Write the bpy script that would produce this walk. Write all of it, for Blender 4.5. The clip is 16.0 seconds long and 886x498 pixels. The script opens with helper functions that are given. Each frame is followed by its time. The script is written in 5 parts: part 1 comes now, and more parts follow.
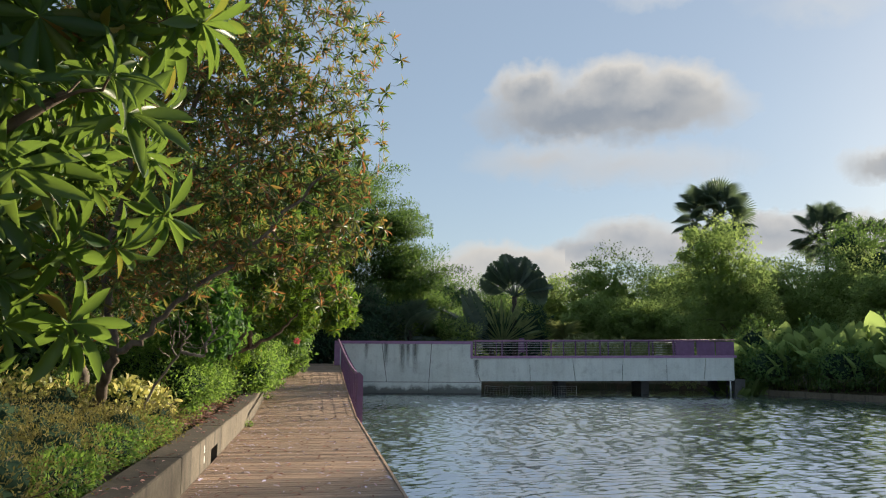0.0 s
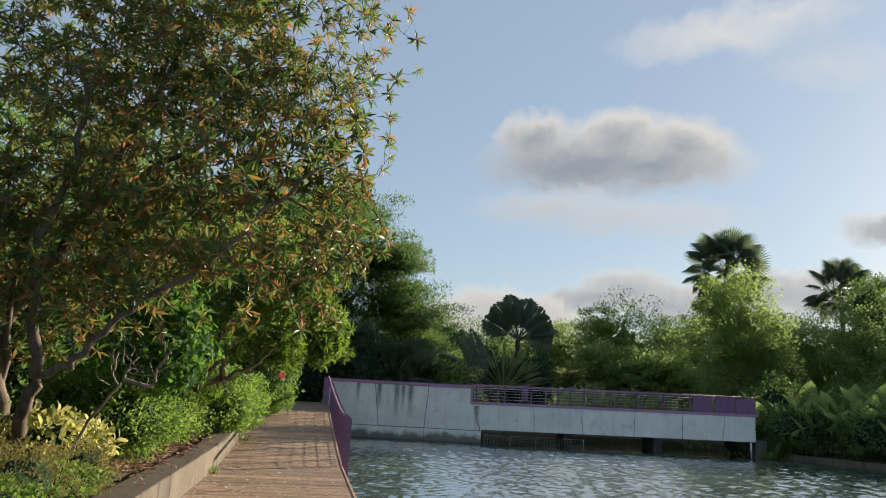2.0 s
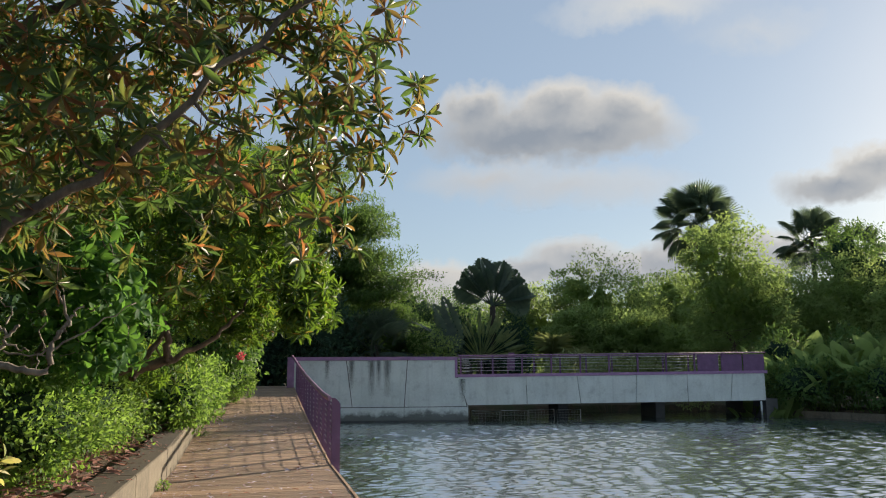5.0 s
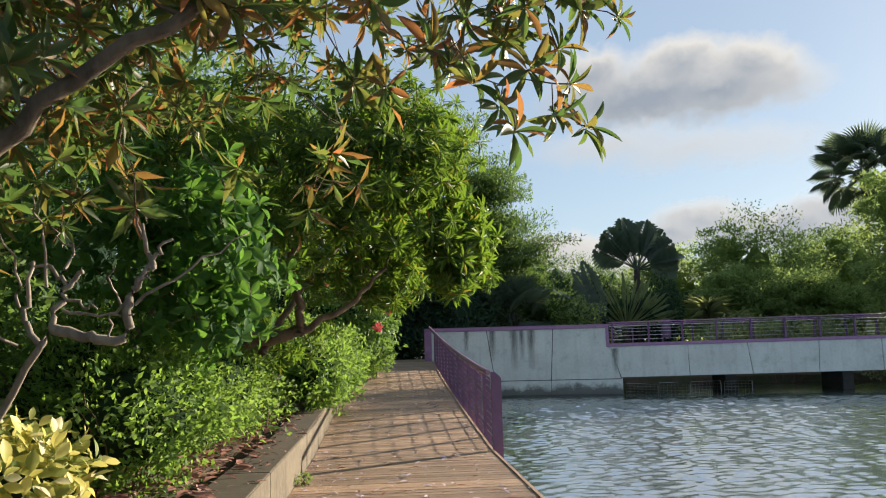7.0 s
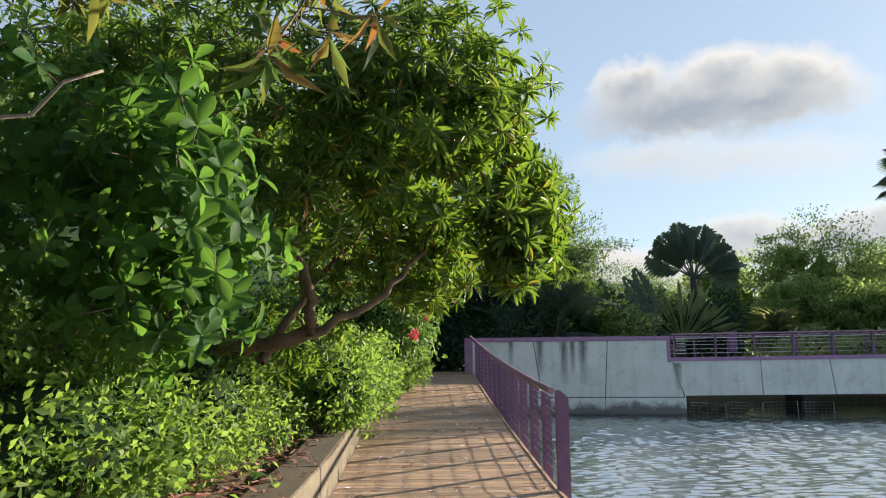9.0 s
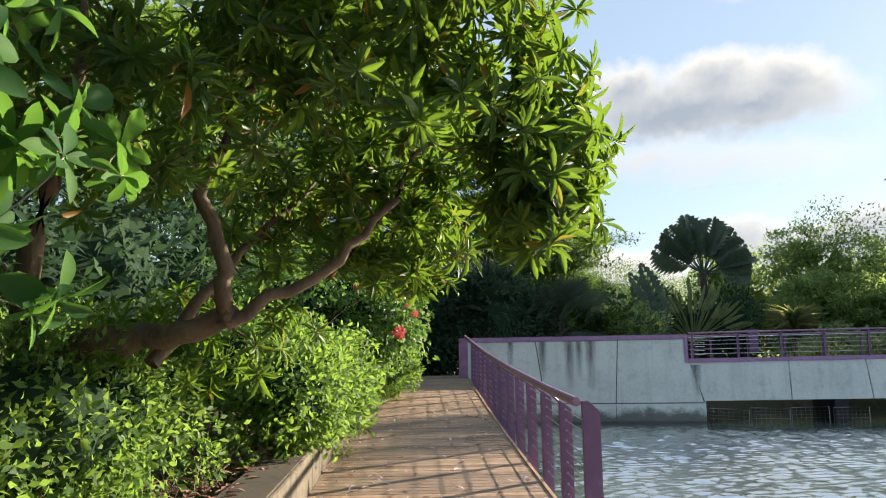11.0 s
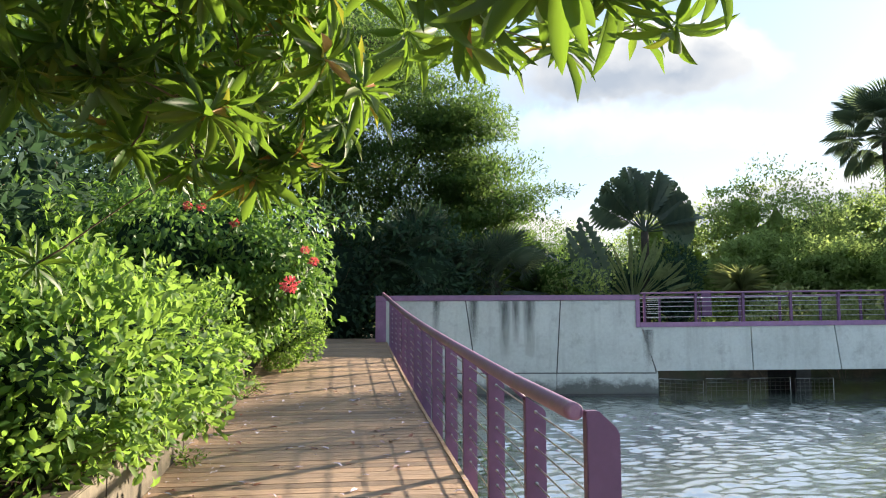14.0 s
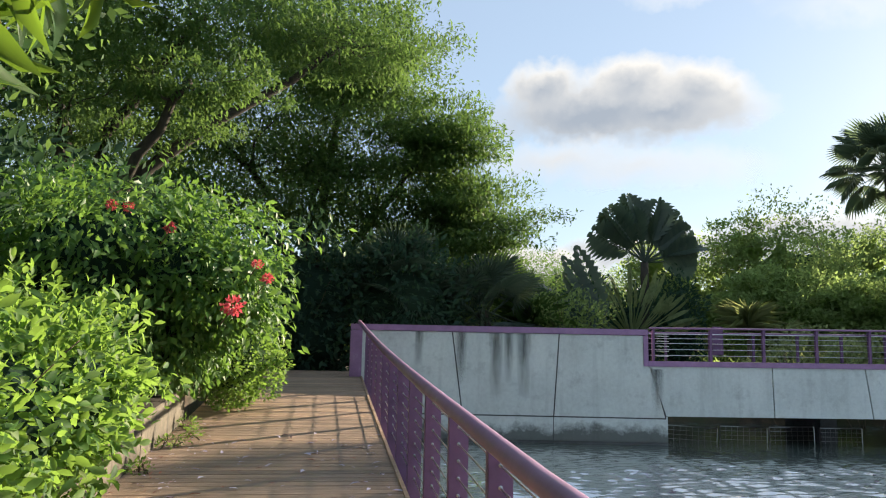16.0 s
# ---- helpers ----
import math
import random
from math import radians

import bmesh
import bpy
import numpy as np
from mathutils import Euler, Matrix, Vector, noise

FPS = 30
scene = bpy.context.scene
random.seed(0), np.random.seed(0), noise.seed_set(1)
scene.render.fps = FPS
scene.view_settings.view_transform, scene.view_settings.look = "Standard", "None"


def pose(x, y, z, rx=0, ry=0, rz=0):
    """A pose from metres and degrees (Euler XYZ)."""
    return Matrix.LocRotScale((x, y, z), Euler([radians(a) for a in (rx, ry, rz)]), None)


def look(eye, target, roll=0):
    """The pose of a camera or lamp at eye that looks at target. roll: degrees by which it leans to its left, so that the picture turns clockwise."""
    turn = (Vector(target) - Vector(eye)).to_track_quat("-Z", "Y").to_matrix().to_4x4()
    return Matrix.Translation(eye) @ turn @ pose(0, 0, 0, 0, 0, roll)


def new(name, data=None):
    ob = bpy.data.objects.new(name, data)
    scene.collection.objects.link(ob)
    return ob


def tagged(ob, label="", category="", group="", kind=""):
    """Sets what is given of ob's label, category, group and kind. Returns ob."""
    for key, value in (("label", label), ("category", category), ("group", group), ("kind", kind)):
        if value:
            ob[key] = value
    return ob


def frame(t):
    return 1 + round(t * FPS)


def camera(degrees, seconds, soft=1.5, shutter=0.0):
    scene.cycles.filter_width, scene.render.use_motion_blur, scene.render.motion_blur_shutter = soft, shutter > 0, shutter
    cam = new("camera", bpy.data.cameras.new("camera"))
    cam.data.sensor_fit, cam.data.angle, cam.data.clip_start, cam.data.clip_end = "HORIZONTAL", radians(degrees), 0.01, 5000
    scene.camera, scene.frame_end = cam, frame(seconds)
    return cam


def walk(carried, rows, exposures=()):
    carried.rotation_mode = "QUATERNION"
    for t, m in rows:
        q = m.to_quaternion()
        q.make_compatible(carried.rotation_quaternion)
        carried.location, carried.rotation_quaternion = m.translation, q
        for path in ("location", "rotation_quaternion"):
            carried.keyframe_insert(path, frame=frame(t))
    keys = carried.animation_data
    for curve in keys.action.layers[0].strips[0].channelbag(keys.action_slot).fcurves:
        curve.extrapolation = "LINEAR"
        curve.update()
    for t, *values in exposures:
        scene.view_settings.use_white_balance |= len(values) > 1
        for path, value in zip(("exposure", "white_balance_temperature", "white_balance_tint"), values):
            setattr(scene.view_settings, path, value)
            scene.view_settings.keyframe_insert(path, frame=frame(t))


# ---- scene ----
cam = camera(61.2, 16.0, soft=1.1)
PATH = [
    (0, (2.333, -0.38, 1.626), (2.346, 1.601, 1.897), 0.3),
    (0.5, (2.326, 0.08, 1.656), (2.397, 2.048, 2.001), -1.2),
    (1, (2.269, 0.582, 1.683), (2.339, 2.541, 2.082), -0.3),
    (1.5, (2.208, 1.194, 1.655), (2.316, 3.153, 2.042), 2.3),
    (2, (2.167, 1.84, 1.619), (2.178, 3.803, 2.002), 3.1),
    (2.5, (2.097, 2.443, 1.593), (2.12, 4.415, 1.928), 2.8),
    (3, (1.996, 3.082, 1.577), (2.076, 5.058, 1.877), 2.1),
    (5.5, (1.018, 6.06, 1.504), (1.177, 8.027, 1.831), -0.4),
    (6, (0.89, 6.613, 1.484), (0.833, 8.595, 1.749), -1.1),
    (6.5, (0.73, 7.141, 1.488), (0.62, 9.124, 1.719), -1.3),
    (7, (0.594, 7.708, 1.475), (0.431, 9.684, 1.733), -1.4),
    (7.5, (0.467, 8.257, 1.472), (0.204, 10.223, 1.732), -0.8),
    (8, (0.371, 8.731, 1.465), (0.124, 10.697, 1.729), -0.5),
    (8.5, (0.299, 9.294, 1.465), (0.039, 11.257, 1.747), -0.5),
    (11, (-0.005, 12.134, 1.435), (-0.249, 14.096, 1.734), -0.8),
    (11.5, (-0.035, 12.659, 1.448), (-0.212, 14.63, 1.74), -1.1),
    (12, (-0.115, 13.155, 1.438), (-0.254, 15.134, 1.697), -0.3),
    (12.5, (-0.138, 13.721, 1.434), (-0.267, 15.702, 1.677), -0.3),
    (13, (-0.176, 14.303, 1.481), (-0.306, 16.282, 1.735), 0.1),
    (13.5, (-0.162, 14.825, 1.493), (-0.242, 16.811, 1.722), -0.2),
    (14, (-0.182, 15.348, 1.476), (-0.23, 17.338, 1.669), -0.2),
    (14.5, (-0.217, 15.863, 1.507), (-0.184, 17.855, 1.688), 0.1),
    (15, (-0.238, 16.331, 1.53), (-0.23, 18.319, 1.753), 0.4),
    (15.5, (-0.206, 16.762, 1.517), (-0.226, 18.744, 1.783), 0.8),
    (16, (-0.195, 17.249, 1.532), (-0.21, 19.23, 1.805), 1.2),
]
EXPOSURES = [(0, 0.97, 6750, 8), (3, 1.0, 6750, 8), (5.5, 0.94, 6750, 8), (6.2, 1.06, 6750, 8), (8, 1.32, 6750, 8), (11, 1.58, 6750, 8), (13.5, 1.84, 6750, 8), (14.5, 1.8, 6750, 8), (16, 1.52, 6750, 8)]
walk(cam, [(t, look(eye, target, roll)) for t, eye, target, roll in PATH], EXPOSURES)

# ---- world and sun ----
SUN_AZ, SUN_EL = 49.3, 17.5          # degrees right of +y, above the horizon
world = bpy.data.worlds.new("World")
scene.world = world
world.use_nodes = True
wn, wl = world.node_tree.nodes, world.node_tree.links
sky = wn.new("ShaderNodeTexSky")
sky.sky_type = "NISHITA"
sky.sun_disc = False
sky.sun_elevation, sky.sun_rotation = radians(SUN_EL), radians(SUN_AZ)
sky.air_density, sky.dust_density, sky.ozone_density = 1.0, 0.4, 1.0
wn["Background"].inputs["Strength"].default_value = 0.07
# a thin high veil of cirrus over the whole sky, a little uneven
veil_noise = wn.new("ShaderNodeTexNoise")
veil_noise.inputs["Scale"].default_value, veil_noise.inputs["Detail"].default_value = 2.6, 4
wl.new(wn.new("ShaderNodeTexCoord").outputs["Generated"], veil_noise.inputs["Vector"])
veil_share = wn.new("ShaderNodeMapRange")
veil_share.inputs["To Min"].default_value, veil_share.inputs["To Max"].default_value = 0.46, 0.7
wl.new(veil_noise.outputs["Fac"], veil_share.inputs["Value"])
veil = wn.new("ShaderNodeMix")
veil.data_type = "RGBA"
veil.inputs[7].default_value = (2.9, 3.65, 4.9, 1)
wl.new(veil_share.outputs["Result"], veil.inputs[0])
wl.new(sky.outputs["Color"], veil.inputs[6])
wl.new(veil.outputs[2], wn["Background"].inputs["Color"])

sun_data = bpy.data.lights.new("sun", "SUN")
sun_data.energy, sun_data.angle, sun_data.color = 5.0, radians(1.0), (1.0, 0.86, 0.68)
sun = new("sun", sun_data)
to_sun = Vector((math.sin(radians(SUN_AZ)) * math.cos(radians(SUN_EL)), math.cos(radians(SUN_AZ)) * math.cos(radians(SUN_EL)), math.sin(radians(SUN_EL))))
sun.matrix_world = look(to_sun * 60, (0, 0, 0))

RNG = np.random.default_rng(7)


# ---- materials ----
def material(name):
    m = bpy.data.materials.new(name)
    m.use_nodes = True
    return m, m.node_tree.nodes, m.node_tree.links, m.node_tree.nodes["Principled BSDF"]


def ramp(nodes, links, fac, stops):
    r = nodes.new("ShaderNodeValToRGB")
    els = r.color_ramp.elements
    while len(els) < len(stops):
        els.new(0.5)
    for e, (p, c) in zip(els, stops):
        e.position, e.color = p, (*c, 1)
    links.new(fac, r.inputs["Fac"])
    return r.outputs["Color"]


def tex_noise(nodes, links, coords, scale, detail=4, rough=0.55, stretch=None):
    if stretch:
        mp = nodes.new("ShaderNodeMapping")
        mp.inputs["Scale"].default_value = stretch
        links.new(coords, mp.inputs["Vector"])
        coords = mp.outputs["Vector"]
    n = nodes.new("ShaderNodeTexNoise")
    n.inputs["Scale"].default_value, n.inputs["Detail"].default_value, n.inputs["Roughness"].default_value = scale, detail, rough
    links.new(coords, n.inputs["Vector"])
    return n.outputs["Fac"]


def coords_of(nodes, kind="Object"):
    return nodes.new("ShaderNodeTexCoord").outputs[kind]


def position_of(nodes):
    return nodes.new("ShaderNodeNewGeometry").outputs["Position"]


def mixed(nodes, links, fac, a, b, blend="MIX"):
    n = nodes.new("ShaderNodeMix")
    n.data_type, n.blend_type = "RGBA", blend
    for key, v in ((0, fac), (6, a), (7, b)):
        if hasattr(v, "links"):
            links.new(v, n.inputs[key])
        else:
            n.inputs[key].default_value = v if key == 0 else (*v, 1)
    return n.outputs[2]


def maths(nodes, links, op, a, b=0.0, clamp=False):
    n = nodes.new("ShaderNodeMath")
    n.operation, n.use_clamp = op, clamp
    for k, v in enumerate((a, b)):
        if hasattr(v, "links"):
            links.new(v, n.inputs[k])
        else:
            n.inputs[k].default_value = v
    return n.outputs[0]


def bumped(nodes, links, bsdf, height, strength=0.3, distance=0.01):
    b = nodes.new("ShaderNodeBump")
    b.inputs["Strength"].default_value, b.inputs["Distance"].default_value = strength, distance
    links.new(height, b.inputs["Height"])
    links.new(b.outputs["Normal"], bsdf.inputs["Normal"])


def leaf_material(name, stops, glow, rough=0.42, through_share=0.48, gloss=0.35):
    """A thin leaf: stops colour it leaf by leaf, glow is the tint of the light that comes through."""
    m, n, l, p = material(name)
    stops = [(q, (r, g, b * 1.5 + 0.008)) for q, (r, g, b) in stops]
    own = glow is None          # the light that comes through keeps each leaf's own hue
    glow = (1, 1, 1) if own else (glow[0], glow[1], glow[2] * 1.4 + 0.04)
    geo = n.new("ShaderNodeNewGeometry")
    info = n.new("ShaderNodeObjectInfo")
    f = maths(n, l, "FRACT", maths(n, l, "ADD", geo.outputs["Random Per Island"], info.outputs["Random"]))
    col = ramp(n, l, f, stops)
    patch = tex_noise(n, l, geo.outputs["Position"], 1.1, 3)
    col = mixed(n, l, maths(n, l, "MULTIPLY", patch, 0.3), col, tuple(c * 0.45 for c in stops[0][1]))
    l.new(col, p.inputs["Base Color"])
    p.inputs["Roughness"].default_value = rough
    p.inputs["Specular IOR Level"].default_value = gloss
    tr = n.new("ShaderNodeBsdfTranslucent")
    l.new(mixed(n, l, 1.0, col, (2.8, 2.95, 1.7), "MULTIPLY") if own else mixed(n, l, 0.6, col, glow), tr.inputs["Color"])
    mx = n.new("ShaderNodeMixShader")
    mx.inputs[0].default_value = through_share
    l.new(p.outputs[0], mx.inputs[1])
    l.new(tr.outputs[0], mx.inputs[2])
    l.new(mx.outputs[0], n["Material Output"].inputs["Surface"])
    return m


LEAF_GREEN = leaf_material("leaf_green", [(0, (0.035, 0.085, 0.015)), (0.5, (0.06, 0.12, 0.02)), (0.85, (0.1, 0.155, 0.02)), (0.95, (0.17, 0.17, 0.02)), (0.98, (0.4, 0.12, 0.02)), (1, (0.35, 0.2, 0.04))], (0.3, 0.45, 0.015), 0.4, 0.42, 0.35)
LEAF_DEEP = leaf_material("leaf_deep_green", [(0, (0.028, 0.075, 0.012)), (0.5, (0.046, 0.105, 0.014)), (0.85, (0.085, 0.15, 0.016)), (0.96, (0.15, 0.17, 0.016)), (0.985, (0.4, 0.12, 0.02)), (1, (0.35, 0.2, 0.04))], (0.31, 0.51, 0.0), 0.46, 0.39, 0.28)
LEAF_BUSH = leaf_material("leaf_flowering_bush", [(0, (0.045, 0.115, 0.018)), (0.6, (0.085, 0.19, 0.024)), (1, (0.14, 0.26, 0.04))], (0.29, 0.5, 0.025), 0.45, 0.4, 0.3)
LEAF_RED = leaf_material("leaf_russet", [(0, (0.04, 0.075, 0.016)), (0.42, (0.066, 0.1, 0.019)), (0.66, (0.115, 0.112, 0.023)), (0.84, (0.16, 0.096, 0.024)), (1, (0.225, 0.08, 0.028))], None, 0.42, 0.42, 0.33)
LEAF_BROAD = leaf_material("leaf_broad_dark", [(0, (0.032, 0.09, 0.02)), (0.6, (0.055, 0.135, 0.024)), (1, (0.095, 0.2, 0.03))], (0.26, 0.55, 0.02), 0.6, 0.36, 0.1)
LEAF_HEDGE = leaf_material("leaf_hedge", [(0, (0.036, 0.092, 0.015)), (0.5, (0.08, 0.175, 0.022)), (0.85, (0.15, 0.25, 0.04)), (1, (0.27, 0.34, 0.1))], (0.42, 0.66, 0.04), 0.55, 0.45, 0.18)
LEAF_YELLOW = leaf_material("leaf_yellow", [(0, (0.1, 0.18, 0.03)), (0.35, (0.22, 0.28, 0.05)), (0.6, (0.62, 0.57, 0.1)), (0.85, (0.72, 0.66, 0.17)), (1, (0.8, 0.75, 0.36))], (0.8, 0.74, 0.14), 0.45, 0.42)
LEAF_COVER = leaf_material("leaf_ground_cover", [(0, (0.12, 0.11, 0.03)), (0.6, (0.2, 0.185, 0.04)), (1, (0.29, 0.235, 0.055))], (0.44, 0.4, 0.04), 0.8, 0.3, 0.08)
# near-black green that paints the shaded depth inside shrubs
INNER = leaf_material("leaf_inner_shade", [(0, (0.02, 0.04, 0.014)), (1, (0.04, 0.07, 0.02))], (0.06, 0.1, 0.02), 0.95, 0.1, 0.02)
LEAF_FINE = leaf_material("leaf_fine", [(0, (0.045, 0.1, 0.02)), (0.6, (0.07, 0.14, 0.025)), (1, (0.12, 0.19, 0.035))], (0.28, 0.45, 0.04), 0.55, 0.4, 0.15)
# shade put into the leaf colour: crown cores and the darker shrubs
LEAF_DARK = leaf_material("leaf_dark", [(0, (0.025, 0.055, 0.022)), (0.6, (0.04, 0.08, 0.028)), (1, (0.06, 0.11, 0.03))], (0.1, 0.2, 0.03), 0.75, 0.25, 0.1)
# pale for leaves: the haze over distant growth is put into the colour
LEAF_FAR = leaf_material("leaf_far_haze", [(0, (0.12, 0.175, 0.04)), (0.6, (0.16, 0.22, 0.05)), (1, (0.2, 0.26, 0.065))], (0.46, 0.62, 0.1), 0.9, 0.6, 0.02)
LEAF_PALM = leaf_material("leaf_palm", [(0, (0.045, 0.075, 0.035)), (1, (0.085, 0.12, 0.05))], (0.24, 0.34, 0.09), 0.4, 0.36)
LEAF_PANDAN = leaf_material("leaf_pandan", [(0, (0.1, 0.15, 0.04)), (1, (0.3, 0.34, 0.1))], (0.6, 0.66, 0.14), 0.5, 0.5, 0.2)
PETAL = leaf_material("petal_coral", [(0, (0.6, 0.07, 0.06)), (0.7, (0.72, 0.12, 0.1)), (1, (0.75, 0.25, 0.12))], (0.8, 0.15, 0.1), 0.5, 0.3)
BLOSSOM = leaf_material("petal_pink", [(0, (0.55, 0.3, 0.28)), (0.6, (0.6, 0.2, 0.2)), (1, (0.65, 0.5, 0.42))], (0.7, 0.4, 0.35), 0.5, 0.3)
RUSSET_LITTER = leaf_material("russet_dead_leaf", [(0, (0.2, 0.1, 0.055)), (0.5, (0.4, 0.2, 0.1)), (1, (0.58, 0.37, 0.22))], (0.4, 0.2, 0.08), 0.8, 0.1, 0.1)
DRY_LEAF = leaf_material("dry_leaf", [(0, (0.34, 0.2, 0.11)), (0.25, (0.45, 0.17, 0.06)), (0.4, (0.68, 0.58, 0.45)), (1, (0.86, 0.79, 0.68))], (0.4, 0.25, 0.1), 0.7, 0.1)


def make_bark(name, dark, light):
    m, n, l, p = material(name)
    c = position_of(n)
    f = tex_noise(n, l, c, 9, 6, 0.65, (1, 1, 0.35))
    l.new(ramp(n, l, f, [(0.3, dark), (0.7, light)]), p.inputs["Base Color"])
    p.inputs["Roughness"].default_value = 0.85
    bumped(n, l, p, tex_noise(n, l, c, 40, 4), 0.5, 0.01)
    return m


BARK = make_bark("bark_brown", (0.05, 0.035, 0.025), (0.2, 0.14, 0.09))
BARK_GREY = make_bark("bark_grey", (0.1, 0.085, 0.07), (0.33, 0.28, 0.23))
BARK_MID = make_bark("bark_mid", (0.045, 0.034, 0.025), (0.19, 0.145, 0.105))
BARK_DARK = make_bark("bark_dark", (0.02, 0.017, 0.013), (0.07, 0.055, 0.04))


def make_wood():
    m, n, l, p = material("deck_wood")
    c = coords_of(n)
    info = n.new("ShaderNodeObjectInfo")
    off = n.new("ShaderNodeVectorMath")
    off.operation = "ADD"
    comb = n.new("ShaderNodeCombineXYZ")
    r = maths(n, l, "MULTIPLY", info.outputs["Random"], 40.0)
    l.new(r, comb.inputs[0])
    l.new(r, comb.inputs[1])
    l.new(c, off.inputs[0])
    l.new(comb.outputs[0], off.inputs[1])
    v = off.outputs[0]
    grain = tex_noise(n, l, v, 9, 6, 0.6, (0.25, 6, 1))
    base = ramp(n, l, grain, [(0.22, (0.18, 0.125, 0.094)), (0.5, (0.385, 0.28, 0.21)), (0.78, (0.56, 0.43, 0.335))])
    tone = ramp(n, l, info.outputs["Random"], [(0, (0.66, 0.64, 0.64)), (0.5, (1.0, 0.97, 0.95)), (1, (1.28, 1.18, 1.08))])
    base = mixed(n, l, 1.0, base, tone, "MULTIPLY")
    blot = tex_noise(n, l, position_of(n), 0.9, 4)
    base = mixed(n, l, ramp(n, l, blot, [(0.42, (0, 0, 0)), (0.72, (0.4, 0.4, 0.4))]), base, (0.15, 0.11, 0.085))
    l.new(base, p.inputs["Base Color"])
    l.new(maths(n, l, "ADD", maths(n, l, "MULTIPLY", grain, 0.3), 0.5), p.inputs["Roughness"])
    wave = n.new("ShaderNodeTexWave")
    wave.bands_direction = "Y"
    wave.inputs["Scale"].default_value, wave.inputs["Distortion"].default_value = 21.0, 0.6
    l.new(c, wave.inputs["Vector"])
    both = maths(n, l, "ADD", maths(n, l, "MULTIPLY", wave.outputs["Fac"], 0.7), tex_noise(n, l, v, 20, 5, 0.6, (0.2, 8, 1)))
    bumped(n, l, p, both, 0.9, 0.006)
    return m


def make_concrete(name, dark, light, stain, streak=0.0, moss=None):
    m, n, l, p = material(name)
    c = position_of(n)
    fine, broad = tex_noise(n, l, c, 14, 6, 0.65), tex_noise(n, l, c, 1.1, 5, 0.6)
    col = ramp(n, l, maths(n, l, "ADD", maths(n, l, "MULTIPLY", fine, 0.45), maths(n, l, "MULTIPLY", broad, 0.55)), [(0.32, dark), (0.62, light)])
    if streak:
        s = tex_noise(n, l, c, 1.6, 5, 0.6, (2.6, 2.6, 0.16))
        col = mixed(n, l, maths(n, l, "MULTIPLY", ramp(n, l, s, [(0.52, (0, 0, 0)), (0.7, (1, 1, 1))]), streak), col, stain)
    blots = tex_noise(n, l, c, 3.1, 5, 0.7)
    col = mixed(n, l, ramp(n, l, blots, [(0.55, (0, 0, 0)), (0.8, (0.6, 0.6, 0.6))]), col, stain)
    if moss:
        sep = n.new("ShaderNodeSeparateXYZ")
        l.new(c, sep.inputs[0])
        up = maths(n, l, "ADD", sep.outputs[2], maths(n, l, "MULTIPLY", maths(n, l, "SUBTRACT", tex_noise(n, l, c, 2.3, 5, 0.7), 0.5), 0.75))
        col = mixed(n, l, ramp(n, l, up, [(0.0, (0.85, 0.85, 0.85)), (0.18, (0, 0, 0))]), col, moss)
    l.new(col, p.inputs["Base Color"])
    p.inputs["Roughness"].default_value = 0.85
    bumped(n, l, p, tex_noise(n, l, c, 60, 5, 0.7), 0.35, 0.006)
    return m


WOOD = make_wood()
CONCRETE = make_concrete("wall_concrete", (0.5, 0.535, 0.51), (0.66, 0.7, 0.67), (0.29, 0.31, 0.3), 0.3, (0.06, 0.065, 0.055))
KERB = make_concrete("kerb_concrete", (0.066, 0.054, 0.039), (0.165, 0.138, 0.1), (0.038, 0.031, 0.023), 0.9)
KERB_TOP = make_concrete("kerb_top_dark", (0.032, 0.025, 0.019), (0.085, 0.066, 0.047), (0.022, 0.018, 0.013))
# far darker than CONCRETE: wall backing, plinth, bridge slab, piers, abutment, piles
DARK_CONCRETE = make_concrete("concrete_dark", (0.05, 0.05, 0.05), (0.1, 0.1, 0.1), (0.03, 0.03, 0.03))


def make_paint(name, base, worn):
    m, n, l, p = material(name)
    c = position_of(n)
    col = ramp(n, l, tex_noise(n, l, c, 6, 6, 0.65), [(0.3, tuple(v * 0.75 for v in base)), (0.62, base), (0.8, worn)])
    l.new(col, p.inputs["Base Color"])
    p.inputs["Roughness"].default_value = 0.42
    bumped(n, l, p, tex_noise(n, l, c, 90, 3), 0.12, 0.003)
    return m


PURPLE = make_paint("purple_paint", (0.16, 0.075, 0.17), (0.23, 0.14, 0.24))
MAUVE = make_paint("mauve_paint", (0.33, 0.18, 0.34), (0.42, 0.29, 0.42))
HANDRAIL = make_paint("handrail_paint", (0.31, 0.165, 0.28), (0.4, 0.27, 0.37))


def make_steel():
    m, n, l, p = material("stainless_steel")
    p.inputs["Metallic"].default_value, p.inputs["Roughness"].default_value = 1.0, 0.3
    l.new(ramp(n, l, tex_noise(n, l, position_of(n), 12), [(0.3, (0.5, 0.5, 0.5)), (0.7, (0.72, 0.71, 0.7))]), p.inputs["Base Color"])
    return m


STEEL = make_steel()


def make_soil():
    m, n, l, p = material("soil")
    c = position_of(n)
    f = tex_noise(n, l, c, 5, 8, 0.7)
    col = ramp(n, l, f, [(0.3, (0.03, 0.022, 0.014)), (0.55, (0.085, 0.058, 0.035)), (0.8, (0.14, 0.1, 0.06))])
    col = mixed(n, l, ramp(n, l, tex_noise(n, l, c, 0.7, 4), [(0.45, (0, 0, 0)), (0.65, (0.7, 0.7, 0.7))]), col, (0.04, 0.06, 0.02))
    l.new(col, p.inputs["Base Color"])
    p.inputs["Roughness"].default_value = 0.95
    bumped(n, l, p, f, 0.8, 0.05)
    return m


SOIL = make_soil()


